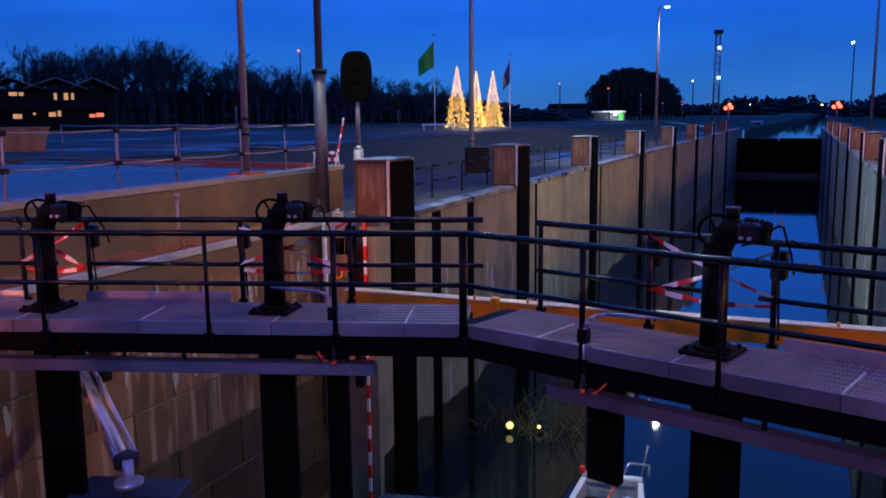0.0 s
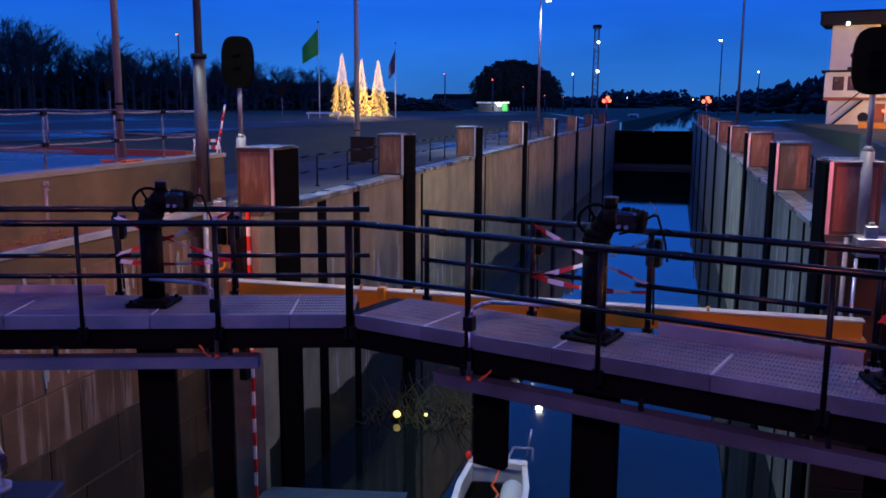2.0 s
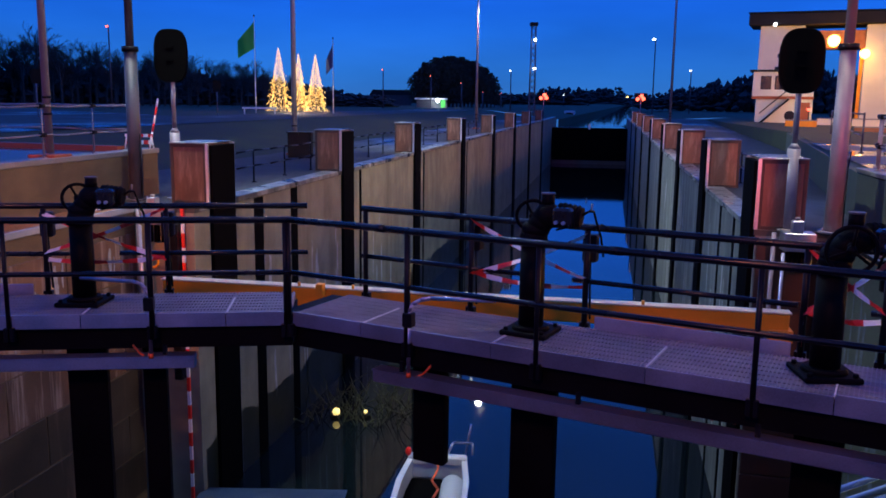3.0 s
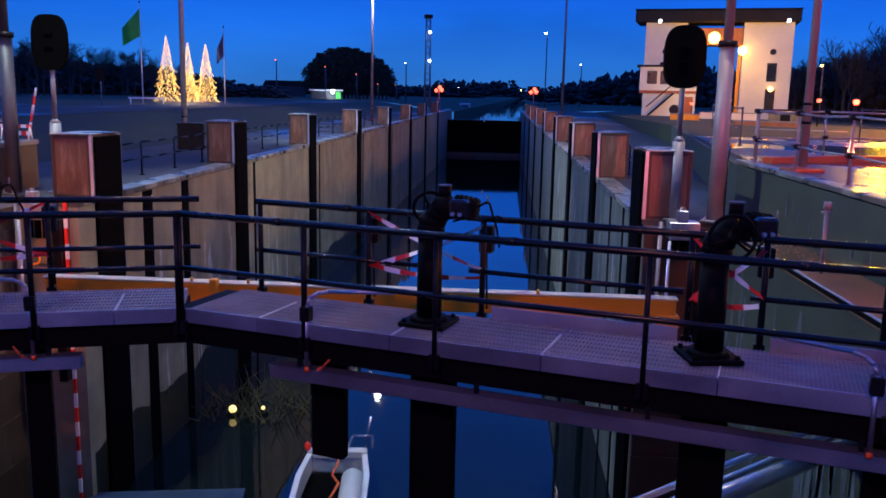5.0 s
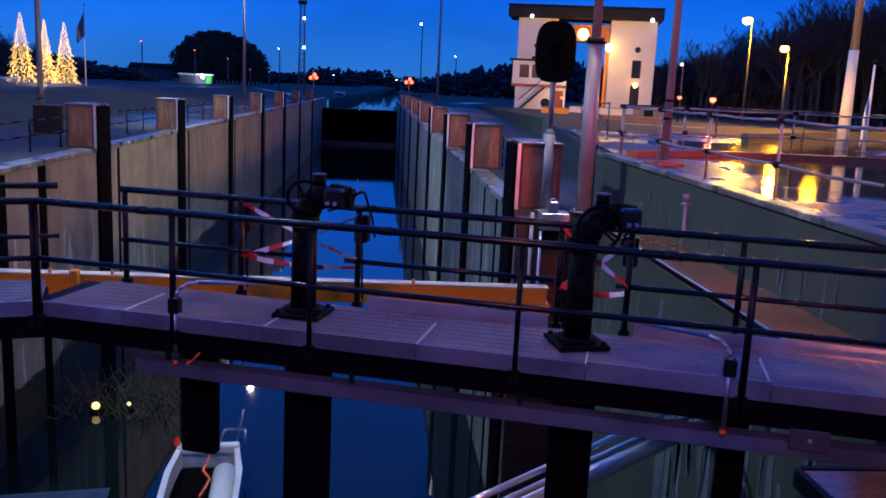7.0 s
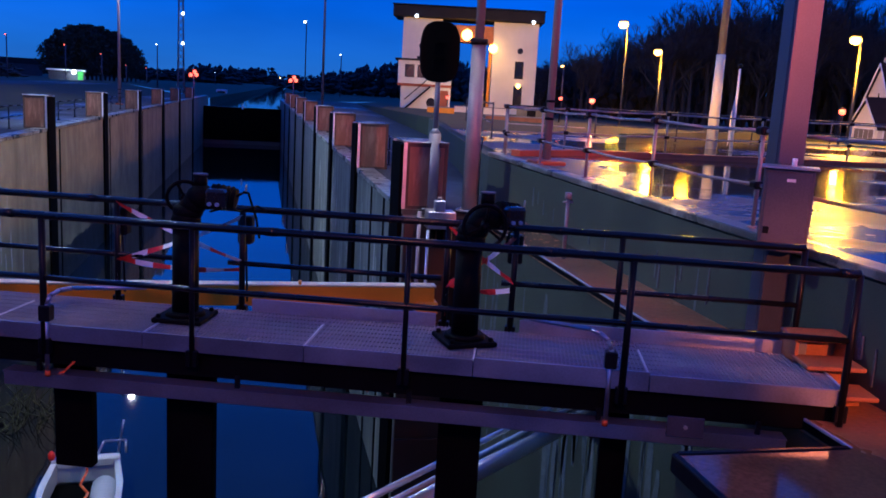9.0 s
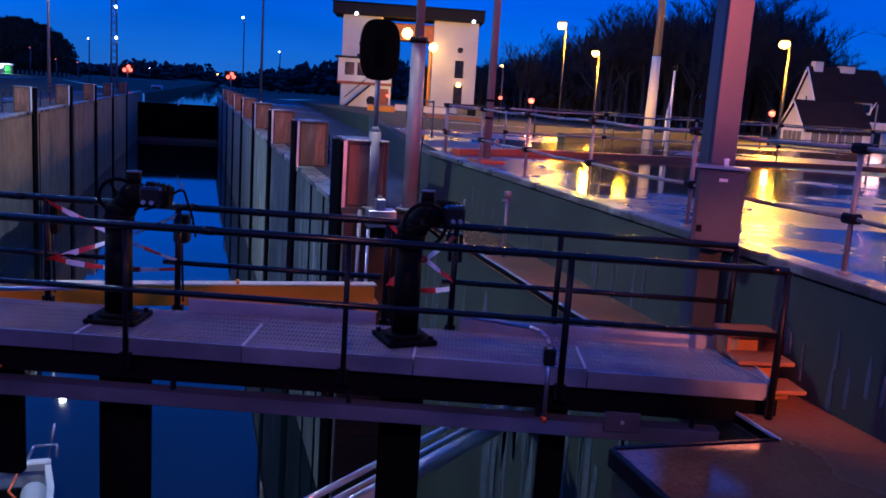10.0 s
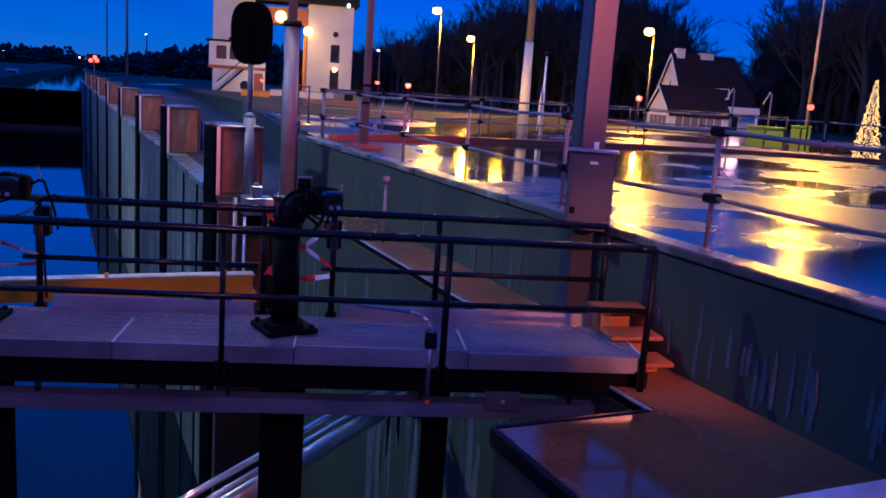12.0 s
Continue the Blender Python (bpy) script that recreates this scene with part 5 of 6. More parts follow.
# ---- lit wire trees ----
def wire_tree(az, d, z, height, radius, seed, label):
    rnd = random.Random(seed)
    x, y, _ = polar(az, d)
    ob = thing("light_tree", (x, y, z), 0, label, "light tree", "lit wire trees")
    part("pole", one(tube, (0, 0, 0), (0, 0, height), 0.05, 0.02, seg=8), POLE, ob)
    part("base_ring", one(ring, (0, 0, 0.12), (0, 0, 1), radius * 0.96, 0.025, 24, 5), POLE, ob)
    n = 700
    for name, mat, half in (("light_string", FAIRY, 0), ("light_string", FAIRY_PALE, 1)):
        bm = bmesh.new()
        for k in range(half, n, 2):
            u = (1 - math.sqrt(1 - 0.985 * (k + rnd.random()) / n)) / 0.885
            tier = (u * 9) % 1.0
            r = radius * ((1 - u) * (0.74 + 0.32 * (1 - tier) ** 1.5) * rnd.uniform(0.72, 1.04)) + 0.03
            a = k * 2.39996 + rnd.uniform(-0.2, 0.2)
            c = Vector((r * math.cos(a), r * math.sin(a), 0.12 + u * (height - 0.12)))
            s = max(0.022, 0.038 * d / 92) * rnd.uniform(0.7, 1.25)
            vs = [bm.verts.new(c + Vector(v) * s) for v in ((1, 0, 0), (-1, 0, 0), (0, 1, 0), (0, -1, 0), (0, 0, 1), (0, 0, -1))]
            for f in ((0, 2, 4), (2, 1, 4), (1, 3, 4), (3, 0, 4), (2, 0, 5), (1, 2, 5), (3, 1, 5), (0, 3, 5)):
                bm.faces.new([vs[i] for i in f])
        tagged(part(name, bm, mat, ob), kind="stuff")
    return ob


for az, top, radius, seed in ((-21.55, 3.24, 1.45, 1), (-20.28, 2.9, 1.1, 2), (-19.2, 2.86, 1.34, 3)):
    wire_tree(az, 92, G, 2.3 - G + 92 * math.tan(radians(top)), radius, seed, "tall cone of warm fairy lights on the grass")
wire_tree(50.1, 30.8, G - 0.15, 2.75, 0.5, 4, "cone of warm fairy lights beside the yard")
lamp("tree_light", "POINT", (*polar(-20.4, 90)[:2], 3.0), 900, WARM, 0.8)

# ---- flags ----
def flagpole(az, d, z, height, mat, drop, label):
    x, y, _ = polar(az, d)
    ob = thing("flagpole", (x, y, z), -az, label, "flagpole", "flagpoles")
    part("pole", one(tube, (0, 0, 0), (0, 0, height), 0.06, 0.035, seg=10), TAPE_WHITE, ob)
    part("finial", one(ball, (0, 0, height + 0.06), 0.09, 2), BLACK, ob)
    if mat:
        bm = bmesh.new()
        cols, rows = 10, 8
        grid = [[None] * rows for _ in range(cols)]
        for i in range(cols):
            for j in range(rows):
                u, v = i / (cols - 1), j / (rows - 1)
                zz = height - 0.5 - v * drop[1] * (1 - 0.35 * u) - u * drop[1] * 0.75
                grid[i][j] = bm.verts.new((-u * drop[0], 0.25 * math.sin(u * 7 + v * 2) * u, zz))
        for i in range(cols - 1):
            for j in range(rows - 1):
                bm.faces.new((grid[i][j], grid[i + 1][j], grid[i + 1][j + 1], grid[i][j + 1])).smooth = True
        part("flag", bm, mat, ob)


flagpole(-23.03, 87, G, 9.2, FLAG_GREEN, (1.6, 2.5), "white pole with a hanging green flag")
flagpole(-18.07, 89, G, 7.4, FLAG_DARK, (0.7, 2.2), "white pole with a limp dark flag")
flagpole(30.35, 30.5, G, 2.75, TAPE_WHITE, (0.14, 1.5), "short white pole with a furled flag")
bm = bmesh.new()
rounded(bm, (-1.6, -0.05, 0.45), (1.6, 0.05, 0.6), 0.02)
for k in (-1.4, 1.4):
    box(bm, (k - 0.05, -0.05, 0), (k + 0.05, 0.05, 0.46))
solid("barrier_bar", bm, TAPE_WHITE, "low white barrier bar on the grass", "barrier", at=polar(-22.8, 82, G), rz=15)


# ---- street lamps ----
def street_lamp(az, d, z, el, mat, size, label, group, side=1):
    h = 2.3 + d * math.tan(radians(el)) - z
    x, y, _ = polar(az, d)
    ob = thing("street_lamp", (x, y, z), -az, label, "street lamp", group)
    part("post", one(tube, (side * size * 0.9, 0, 0), (side * size * 0.9, 0, h), 0.07 + d * 0.0003, 0.045 + d * 0.0003, seg=10), STEEL_DULL, ob)
    part("arm", one(tube, (side * size * 0.9, 0, h), (0, 0, h + size * 0.4), 0.04, seg=8), POLE, ob)
    part("hood", one(rounded, (-size * 0.9, -size * 0.5, h + size * 0.6), (size * 0.9, size * 0.5, h + size * 0.8), size * 0.08), BLACK, ob)
    part("lens", one(ball, (0, 0, h), size, 2, (1.0, 0.8, 0.75)), mat, ob, "glowing lens")
    return ob


street_lamp(23.0, 75, 0.5, 4.96, SODIUM_GLOW, 0.42, "tall street lamp with orange sodium light", "sodium lamps")
street_lamp(25.3, 62, 0.6, 3.35, SODIUM_GLOW, 0.30, "street lamp with orange sodium light", "sodium lamps")
street_lamp(36.63, 49.5, 0.4, 4.46, SODIUM_GLOW, 0.30, "street lamp with orange sodium light", "sodium lamps")
street_lamp(19.35, 90, 0.4, 2.2, SODIUM_GLOW, 0.16, "small street lamp with orange sodium light", "sodium lamps")
street_lamp(-31.8, 106, G, 4.22, RED_GLOW, 0.16, "far street lamp with reddish light", "far lamps")
for az, el, d, mat, s in ((-14.87, 1.99, 150, RED_GLOW, 0.14), (-11.72, 1.62, 160, RED_GLOW, 0.13), (-9.7, 1.2, 175, RED_GLOW, 0.12), (-8.3, 0.62, 180, RED_GLOW, 0.10), (-7.1, 0.55, 185, RED_GLOW, 0.10),
                          (-6.5, 2.0, 165, WHITE_GLOW, 0.16), (2.58, 4.03, 150, WHITE_GLOW, 0.26), (4.9, 2.1, 190, WHITE_GLOW, 0.2), (1.1, 0.42, 320, SODIUM_GLOW, 0.3), (-3.0, 0.5, 330, WHITE_GLOW, 0.2)):
    street_lamp(az, d, G - 0.6, el, mat, s, "far street lamp beside the canal", "far lamps")
for az, el, d in ((21.44, 0.1, 46), (36.44, 0.29, 44), (46.7, 0.45, 44), (19.4, 0.15, 70), (12.0, -0.2, 82)):
    x, y, _ = polar(az, d)
    h = 2.3 + d * math.tan(radians(el)) - 0.5
    ob = thing("path_lantern", (x, y, 0.5), 0, "low lantern with a red-orange light", "lantern", "red lanterns")
    part("post", one(tube, (0, 0, 0), (0, 0, h - 0.1), 0.05, seg=8), BLACK, ob)
    part("hood", one(tube, (0, 0, h + 0.1), (0, 0, h + 0.2), 0.2, 0.05, seg=12), BLACK, ob)
    part("lens", one(ball, (0, 0, h), 0.13 + d * 0.0006, 2), RED_GLOW, ob, "glowing red lens")
lamp("lantern_light", "POINT", (*polar(21.44, 45.5)[:2], 2.3), 160, (1.0, 0.22, 0.08), 0.15)
lamp("lantern_light", "POINT", (*polar(36.44, 43.5)[:2], 2.5), 160, (1.0, 0.22, 0.08), 0.15)

# thick light mast in the yard, lit by an added lamp without a fixture
ob = thing("light_mast", polar(29.14, 31, G), 0, "thick concrete light mast behind the yard", "light mast", "masts")
part("shaft", one(tube, (0, 0, 0), (0, 0, 3.2), 0.2, 0.15, seg=16), RENDER_WALL, ob)
part("upper_shaft", one(tube, (0, 0, 3.2), (0, 0, 11), 0.13, 0.08, seg=14), POLE, ob)
lamp("mast_fill_light", "POINT", (*polar(27.6, 29.0)[:2], 2.6), 260, SODIUM, 0.2)
mast(*polar(46.6, 52)[:2], 0.3, 9.5, 0.10, False)

# ---- signals at the upper gate, and the lattice crane ----
for az, d in ((-4.27, 140), (1.93, 140)):
    x, y, _ = polar(az, d)
    ob = thing("signal_post", (x, y, QUAY - 0.1), 0, "lock signal showing red lights at the upper gate", "signal", "upper signals")
    part("post", one(tube, (0, 0, 0), (0, 0, 3.9), 0.1, 0.08, seg=10), POLE, ob)
    part("board", one(rounded, (-1.0, 0.05, 2.7), (1.0, 0.15, 4.2), 0.05), BLACK, ob)
    for u, v in ((-0.45, 3.25), (0.12, 3.75), (0.42, 3.3)):
        part("red_lamp", one(ball, (u, -0.05, v), 0.3, 2), RED_GLOW, ob, "glowing red lamp")
lamp("upper_signal_light", "POINT", (*polar(-4.27, 138.5)[:2], 3.2), 60, RED, 0.3)
lamp("upper_signal_light", "POINT", (*polar(1.93, 138.5)[:2], 3.2), 60, RED, 0.3)
ob = thing("lattice_mast", polar(-5.05, 155, QUAY), 12, "tall grey lattice mast with work lamps", "lattice mast")
for sx in (-0.5, 0.5):
    for sy in (-0.5, 0.5):
        part("chord", one(tube, (sx, sy, 0), (sx * 0.7, sy * 0.7, 16), 0.09, seg=6), POLE, ob)
for k in range(14):
    z = k * 1.14
    w = 0.5 - 0.15 * k / 14
    for a, b in (((-w, -w), (w, -w)), ((w, -w), (w, w)), ((w, w), (-w, w)), ((-w, w), (-w, -w))):
        part("lattice_bar", one(tube, (*a, z), (*b, z + 1.14), 0.05, seg=5), POLE, ob)
part("head", one(rounded, (-0.7, -0.7, 15.6), (0.7, 0.7, 16.2), 0.05), BLACK, ob)
for z in (13.2, 8.3):
    part("work_lamp", one(ball, (0.2, -0.9, z), 0.26, 2), WHITE_GLOW, ob, "glowing work lamp")
ob = thing("moored_boat", (-9.5, 215, -2.2), 0, "white moored boat beyond the upper gate", "boat")
part("hull", one(rounded, (-1.6, -5, -0.3), (1.6, 5, 0.8), 0.2), BOAT_DARK, ob)
part("cabin", one(rounded, (-1.2, -4, 0.8), (1.2, 1, 2.6), 0.1), BOAT_WHITE, ob)
part("window", one(box, (-0.9, -4.04, 1.6), (0.9, -4.0, 2.2)), GLASS_DARK, ob)

# ---- low buildings beyond the western bank ----
ob = thing("site_cabin", polar(-11.6, 190, G), 11.6, "long low cabin with a pale roof edge and a bright lamp", "cabin")
part("wall", one(box, (-3.4, -2, 0), (3.2, 2, 1.7)), BOAT_DARK, ob)
part("roof", one(rounded, (-3.8, -2.3, 1.7), (3.4, 2.3, 2.0), 0.05), RENDER_WALL, ob)
part("door", one(box, (1.9, -2.04, 0), (2.9, -2.0, 1.6)), FLAG_GREEN, ob)
part("lamp", one(ball, (1.2, -2.6, 1.5), 0.42, 2), WHITE_GLOW, ob, "glowing white lamp")
lamp("cabin_light", "POINT", polar(-11.25, 186, 2.6), 700, COLD, 0.3)
ob = thing("shed", polar(-14.3, 260, G), 14.3, "dark shed with a low roof against the sky", "shed")
part("wall", one(box, (-6, -3, 0), (6, 3, 3.0)), BOAT_DARK, ob)
bm = bmesh.new()
prism(bm, [(-6.4, 0), (6.4, 0), (5.4, 1.5), (-5.4, 1.5)], -3.3, 3.3)
bmesh.ops.rotate(bm, verts=bm.verts, matrix=Matrix.Rotation(math.pi / 2, 3, "X"))
bmesh.ops.translate(bm, verts=bm.verts, vec=(0, 0, 3.0))
part("roof", bm, ROOF_DARK, ob)

# ---- lift-gate tower with its control cabin ----
tower = thing("lift_tower", polar(13.1, 100, 0.2), -13.1, "white lift-gate tower with a dark flat roof, lit orange", "tower")
K = 1.745


def tz(el):
    return 2.3 + 100 * math.tan(radians(el)) - 0.2


def tx(az):
    return (az - 13.1) * K


def tower_box(name, a0, a1, y0, y1, z0, z1, mat, r=0.03, label="", parent=None):
    return part(name, one(rounded, (tx(a0), y0, z0), (tx(a1), y1, z1), r), mat, parent or tower, label)


tower_box("roof", 8.3, 17.9, -2.6, 3.0, tz(4.68), tz(5.4), ROOF_DARK, 0.1)
tower_box("roof_edge", 8.25, 17.95, -2.7, 3.1, tz(5.4), tz(5.46), BLACK, 0.03)
left_leg = tower_box("left_leg", 8.95, 11.45, -1.8, 2.2, 0, tz(4.68), RENDER_WALL)
right_leg = tower_box("right_leg", 14.75, 17.6, -1.8, 2.2, 0, tz(4.68), RENDER_WALL)
# orange beam and yellow guide: lamp light is partly put into their colour
tower_box("machine_beam", 11.45, 14.75, -1.2, 1.6, tz(3.35), tz(4.4), WOOD, 0.03, "machine beam with orange lamp light in its colour")
tower_box("guide_rail", 14.1, 14.3, -1.3, -0.9, 0, tz(3.35), BLACK)
tower_box("guide_rail", 14.5, 14.7, -1.3, -0.9, 0, tz(3.35), YELLOW)
tower_box("guide_rail", 11.5, 11.66, -1.3, -0.9, 0, tz(3.35), BLACK)
for leg, az in ((left_leg, 10.2), (right_leg, 16.5)):
    part("round_window", one(tube, (tx(az), -1.86, tz(2.95)), (tx(az), -1.78, tz(2.95)), 0.32, seg=20), GLASS_DARK, leg)
    frame_part = part("window_frame", one(rounded, (tx(az - 0.28), -1.86, tz(1.2)), (tx(az + 0.28), -1.78, tz(2.3)), 0.02), BLACK, leg)
    part("pane", one(box, (tx(az - 0.22), -1.88, tz(1.25)), (tx(az + 0.22), -1.861, tz(2.25))), GLASS_DARK, frame_part)
    part("door", one(rounded, (tx(az - 0.28), -1.86, tz(-0.6)), (tx(az + 0.28), -1.78, tz(0.75)), 0.02), GLASS_DARK, leg)
for az, el in ((9.8, 4.72), (17.2, 4.72)):
    part("eave_lamp", one(ball, (tx(az), -2.75, tz(el)), 0.2, 2), WHITE_GLOW, tower, "small white eave lamp")
for az, el, s in ((13.05, 3.75, 0.62), (14.75, 3.0, 0.5), (16.5, 0.75, 0.26), (11.9, 0.85, 0.36)):
    part("flood_lamp", one(ball, (tx(az), -2.4, tz(el)), s, 2), SODIUM_GLOW, tower, "glowing sodium lamp")
cabin = thing("control_cabin", polar(10.45, 96, 0.2), -10.45, "white two-storey control cabin with stairs and a red band", "cabin")


def cx_(az):
    return (az - 10.45) * 1.675


def cz_(el):
    return 2.3 + 96 * math.tan(radians(el)) - 0.2


upper = part("upper_storey", one(rounded, (cx_(8.7), -2, cz_(0.55)), (cx_(12.15), 2, cz_(2.0)), 0.04), RENDER_WALL, cabin)
lower = part("lower_storey", one(rounded, (cx_(8.95), -1.8, 0), (cx_(12.15), 2, cz_(0.38)), 0.04), RENDER_WALL, cabin)
part("red_band", one(box, (cx_(8.68), -2.03, cz_(0.38)), (cx_(12.18), 2.0, cz_(0.55))), BRICK_RED, cabin, "dark red band")
part("roof_plate", one(rounded, (cx_(8.5), -2.2, cz_(2.0)), (cx_(12.3), 2.2, cz_(2.12)), 0.02), ROOF_DARK, cabin)
for a, b in ((9.15, 9.75), (9.95, 10.5), (10.8, 11.4)):
    fr = part("window_frame", one(rounded, (cx_(a), -2.05, cz_(0.95)), (cx_(b), -1.98, cz_(1.75)), 0.02), BLACK, upper)
    part("pane", one(box, (cx_(a + 0.06), -2.07, cz_(1.0)), (cx_(b - 0.06), -2.051, cz_(1.7))), GLASS_DARK, fr)
part("door", one(rounded, (cx_(11.45), -1.86, 0), (cx_(12.0), -1.78, cz_(0.2)), 0.02), BRICK_RED, lower, "red door")
part("wheel_arch", one(tube, (cx_(10.9), -1.86, 1.1), (cx_(10.9), -1.78, 1.1), 0.5, seg=20), GLASS_DARK, lower)
stair = part("stair", one(box, (0, 0, 0), (0.1, 0.1, 0.1)), POLE, cabin)
for k in range(11):
    u = k / 10
    part("step", one(box, (cx_(9.2 + 1.5 * u), -2.9, 0.3 + 2.5 * u), (cx_(9.2 + 1.5 * u) + 0.3, -2.1, 0.36 + 2.5 * u)), POLE, stair)
for y in (-2.9, -2.1):
    part("handrail", one(tube, (cx_(9.2), y, 1.3), (cx_(10.8), y, 3.8), 0.05, seg=6), BLACK, stair)
    part("stringer", one(tube, (cx_(9.2), y, 0.25), (cx_(10.8), y, 2.75), 0.09, seg=6), BLACK, stair)
ob = thing("service_hut", polar(17.6, 92, 0.2), -17.6, "low flat-roofed hut lit yellow below the tower", "hut")
part("wall", one(box, (-1.6, -1.4, 0), (1.6, 1.4, 1.25)), CONCRETE, ob)
part("roof", one(rounded, (-1.8, -1.7, 1.25), (1.8, 1.7, 1.4), 0.03), ROOF_DARK, ob)
part("door", one(box, (-0.5, -1.44, 0), (0.4, -1.4, 1.15)), BLACK, ob)
# low parapets and pipes before the tower, sodium light put into the yellow and browns
for az, d, w, h, m in ((14.2, 84, 5, 0.9, RENDER_WALL), (11.6, 70, 2.2, 0.9, YELLOW), (16.5, 60, 4, 0.7, WOOD), (18.6, 46, 4, 0.6, PANEL)):
    ob = thing("parapet", polar(az, d, 0.3), -az, "low parapet in front of the tower", "parapet", "parapets")
    part("wall", one(rounded, (-w / 2, -0.15, 0), (w / 2, 0.15, h), 0.03), m, ob)
    part("cap", one(rounded, (-w / 2 - 0.05, -0.2, h), (w / 2 + 0.05, 0.2, h + 0.08), 0.02), COPING, ob)

# ---- white house beyond the yard ----
hx, hy, _ = polar(40.3, 79)
house = thing("house", (hx - 1.4 * math.cos(radians(40.3)), hy + 1.4 * math.sin(radians(40.3)), 0.0), -10.3, "white rendered house with steep dark tiled roofs", "house")


def gabled(x0, x1, y0, y1, eave, ridge, hip=0.0, over=0.22):
    """A gabled block whose ridge runs along x, with a roof of two thick slopes and a hipped far end."""
    ym = (y0 + y1) / 2
    bm = bmesh.new()
    w = [bm.verts.new((x0, y, z)) for y, z in ((y0, 0), (y1, 0), (y1, eave), (ym, ridge), (y0, eave))]
    e = [bm.verts.new((x1, v.co.y, min(v.co.z, eave) if hip else v.co.z)) for v in w]
    bm.faces.new(w)
    bm.faces.new(e[::-1])
    for i in range(5):
        bm.faces.new((w[i], e[i], e[(i + 1) % 5], w[(i + 1) % 5]))
    wall = part("wall", bm, RENDER_WALL, house)
    for side, ye in ((-1, y0), (1, y1)):
        slope = (ridge - eave) / abs(ym - ye)
        yo, zo = ye + side * over, eave - slope * over
        bm = bmesh.new()
        low = [(x0 - over, ym, ridge + 0.03), (x0 - over, yo, zo), (x1 + over, yo, zo), (x1 + over - hip, ym, ridge + 0.03)]
        vs = [bm.verts.new(v) for v in low] + [bm.verts.new((x, y, z + 0.17)) for x, y, z in low]
        for q in ((0, 1, 2, 3), (7, 6, 5, 4), (0, 4, 5, 1), (1, 5, 6, 2), (2, 6, 7, 3), (3, 7, 4, 0)):
            bm.faces.new([vs[i] for i in q])
        roof = part("roof", bm, TILE, house)
        part("verge_board", one(tube, (x0 - over - 0.03, ym, ridge + 0.08), (x0 - over - 0.03, yo, zo + 0.06), 0.07, seg=6), TAPE_WHITE, roof, "white verge board")
    if hip:
        bm = bmesh.new()
        vs = [bm.verts.new(v) for v in ((x1 + over, y0 - over, eave - 0.2), (x1 + over, y1 + over, eave - 0.2), (x1 + over - hip, ym, ridge + 0.2), (x1 + over - 0.4, y0 - over, eave - 0.2), (x1 + over - 0.4, y1 + over, eave - 0.2))]
        for q in ((0, 1, 2), (3, 2, 4), (0, 2, 3), (1, 4, 2), (0, 3, 4, 1)):
            bm.faces.new([vs[i] for i in q])
        part("hip_roof", bm, TILE, house)
    return wall


main_wall = gabled(0.0, 7.2, 0.0, 6.0, 2.2, 6.75, 1.3)
wing_wall = gabled(-3.46, 1.9, -4.1, -0.02, 1.65, 3.75)


def casement(x0, x1, y, z0, z1, panes, parent, west=False):
    """A row of grey panes in white frames, in a south wall or in the west gable."""
    place = (lambda u, o, z: (y - o, u, z)) if west else (lambda u, o, z: (u, y - o, z))
    fr = part("window", one(rounded, place(x0 - 0.07, 0.05, z0 - 0.07), place(x1 + 0.07, -0.02, z1 + 0.07), 0.015), TAPE_WHITE, parent, "white window frame")
    step = (x1 - x0) / panes
    for k in range(panes):
        part("pane", one(box, place(x0 + k * step + 0.03, 0.056, z0), place(x0 + (k + 1) * step - 0.03, 0.03, z1)), GLASS_GREY, fr, "dim grey pane")


casement(-3.0, 1.3, -4.1, 0.65, 1.45, 6, wing_wall)
casement(-3.6, -0.6, -3.46, 0.65, 1.45, 4, wing_wall, True)
part("gable_slit", one(box, (-0.03, 2.92, 3.2), (0.0, 3.08, 4.4)), GLASS_DARK, main_wall)
ch = part("chimney", one(rounded, (0.2, 2.7, 6.3), (1.0, 3.4, 7.35), 0.04), RENDER_WALL, house)
part("chimney_cap", one(rounded, (0.12, 2.62, 7.35), (1.08, 3.48, 7.45), 0.02), ROOF_DARK, ch)
ch = part("chimney", one(rounded, (2.6, 2.7, 6.5), (3.9, 3.4, 7.1), 0.04), RENDER_WALL, house)
part("chimney_cap", one(rounded, (2.52, 2.62, 7.1), (3.98, 3.48, 7.2), 0.02), ROOF_DARK, ch)
dm = part("dormer", one(rounded, (3.3, 0.2, 3.1), (4.4, 2.0, 4.05), 0.03), RENDER_WALL, house)
part("dormer_roof", one(rounded, (3.15, 0.0, 4.05), (4.55, 2.4, 4.2), 0.03), TILE, dm)
part("pane", one(box, (3.5, 0.16, 3.25), (4.2, 0.2, 3.95)), GLASS_DARK, dm)
porch = part("porch", one(rounded, (1.95, -2.2, 0), (4.2, -0.02, 2.45), 0.05), RENDER_WALL, house, "pale porch tinted by an added pinkish lamp")
part("porch_hood", one(rounded, (1.95, -3.3, 1.85), (5.4, -2.2, 2.5), 0.12), RENDER_WALL, porch)
part("door", one(rounded, (3.2, -2.26, 0), (4.0, -2.2, 1.75), 0.02), GLASS_DARK, porch)
part("pillar", one(tube, (5.2, -3.1, 0), (5.2, -3.1, 1.86), 0.12, seg=8), TAPE_WHITE, porch)
# pinkish lamp added in front of the house to tint the porch
lamp("porch_fill_light", "POINT", (*polar(42.4, 72)[:2], 3.2), 200, (1.0, 0.45, 0.38), 0.6)
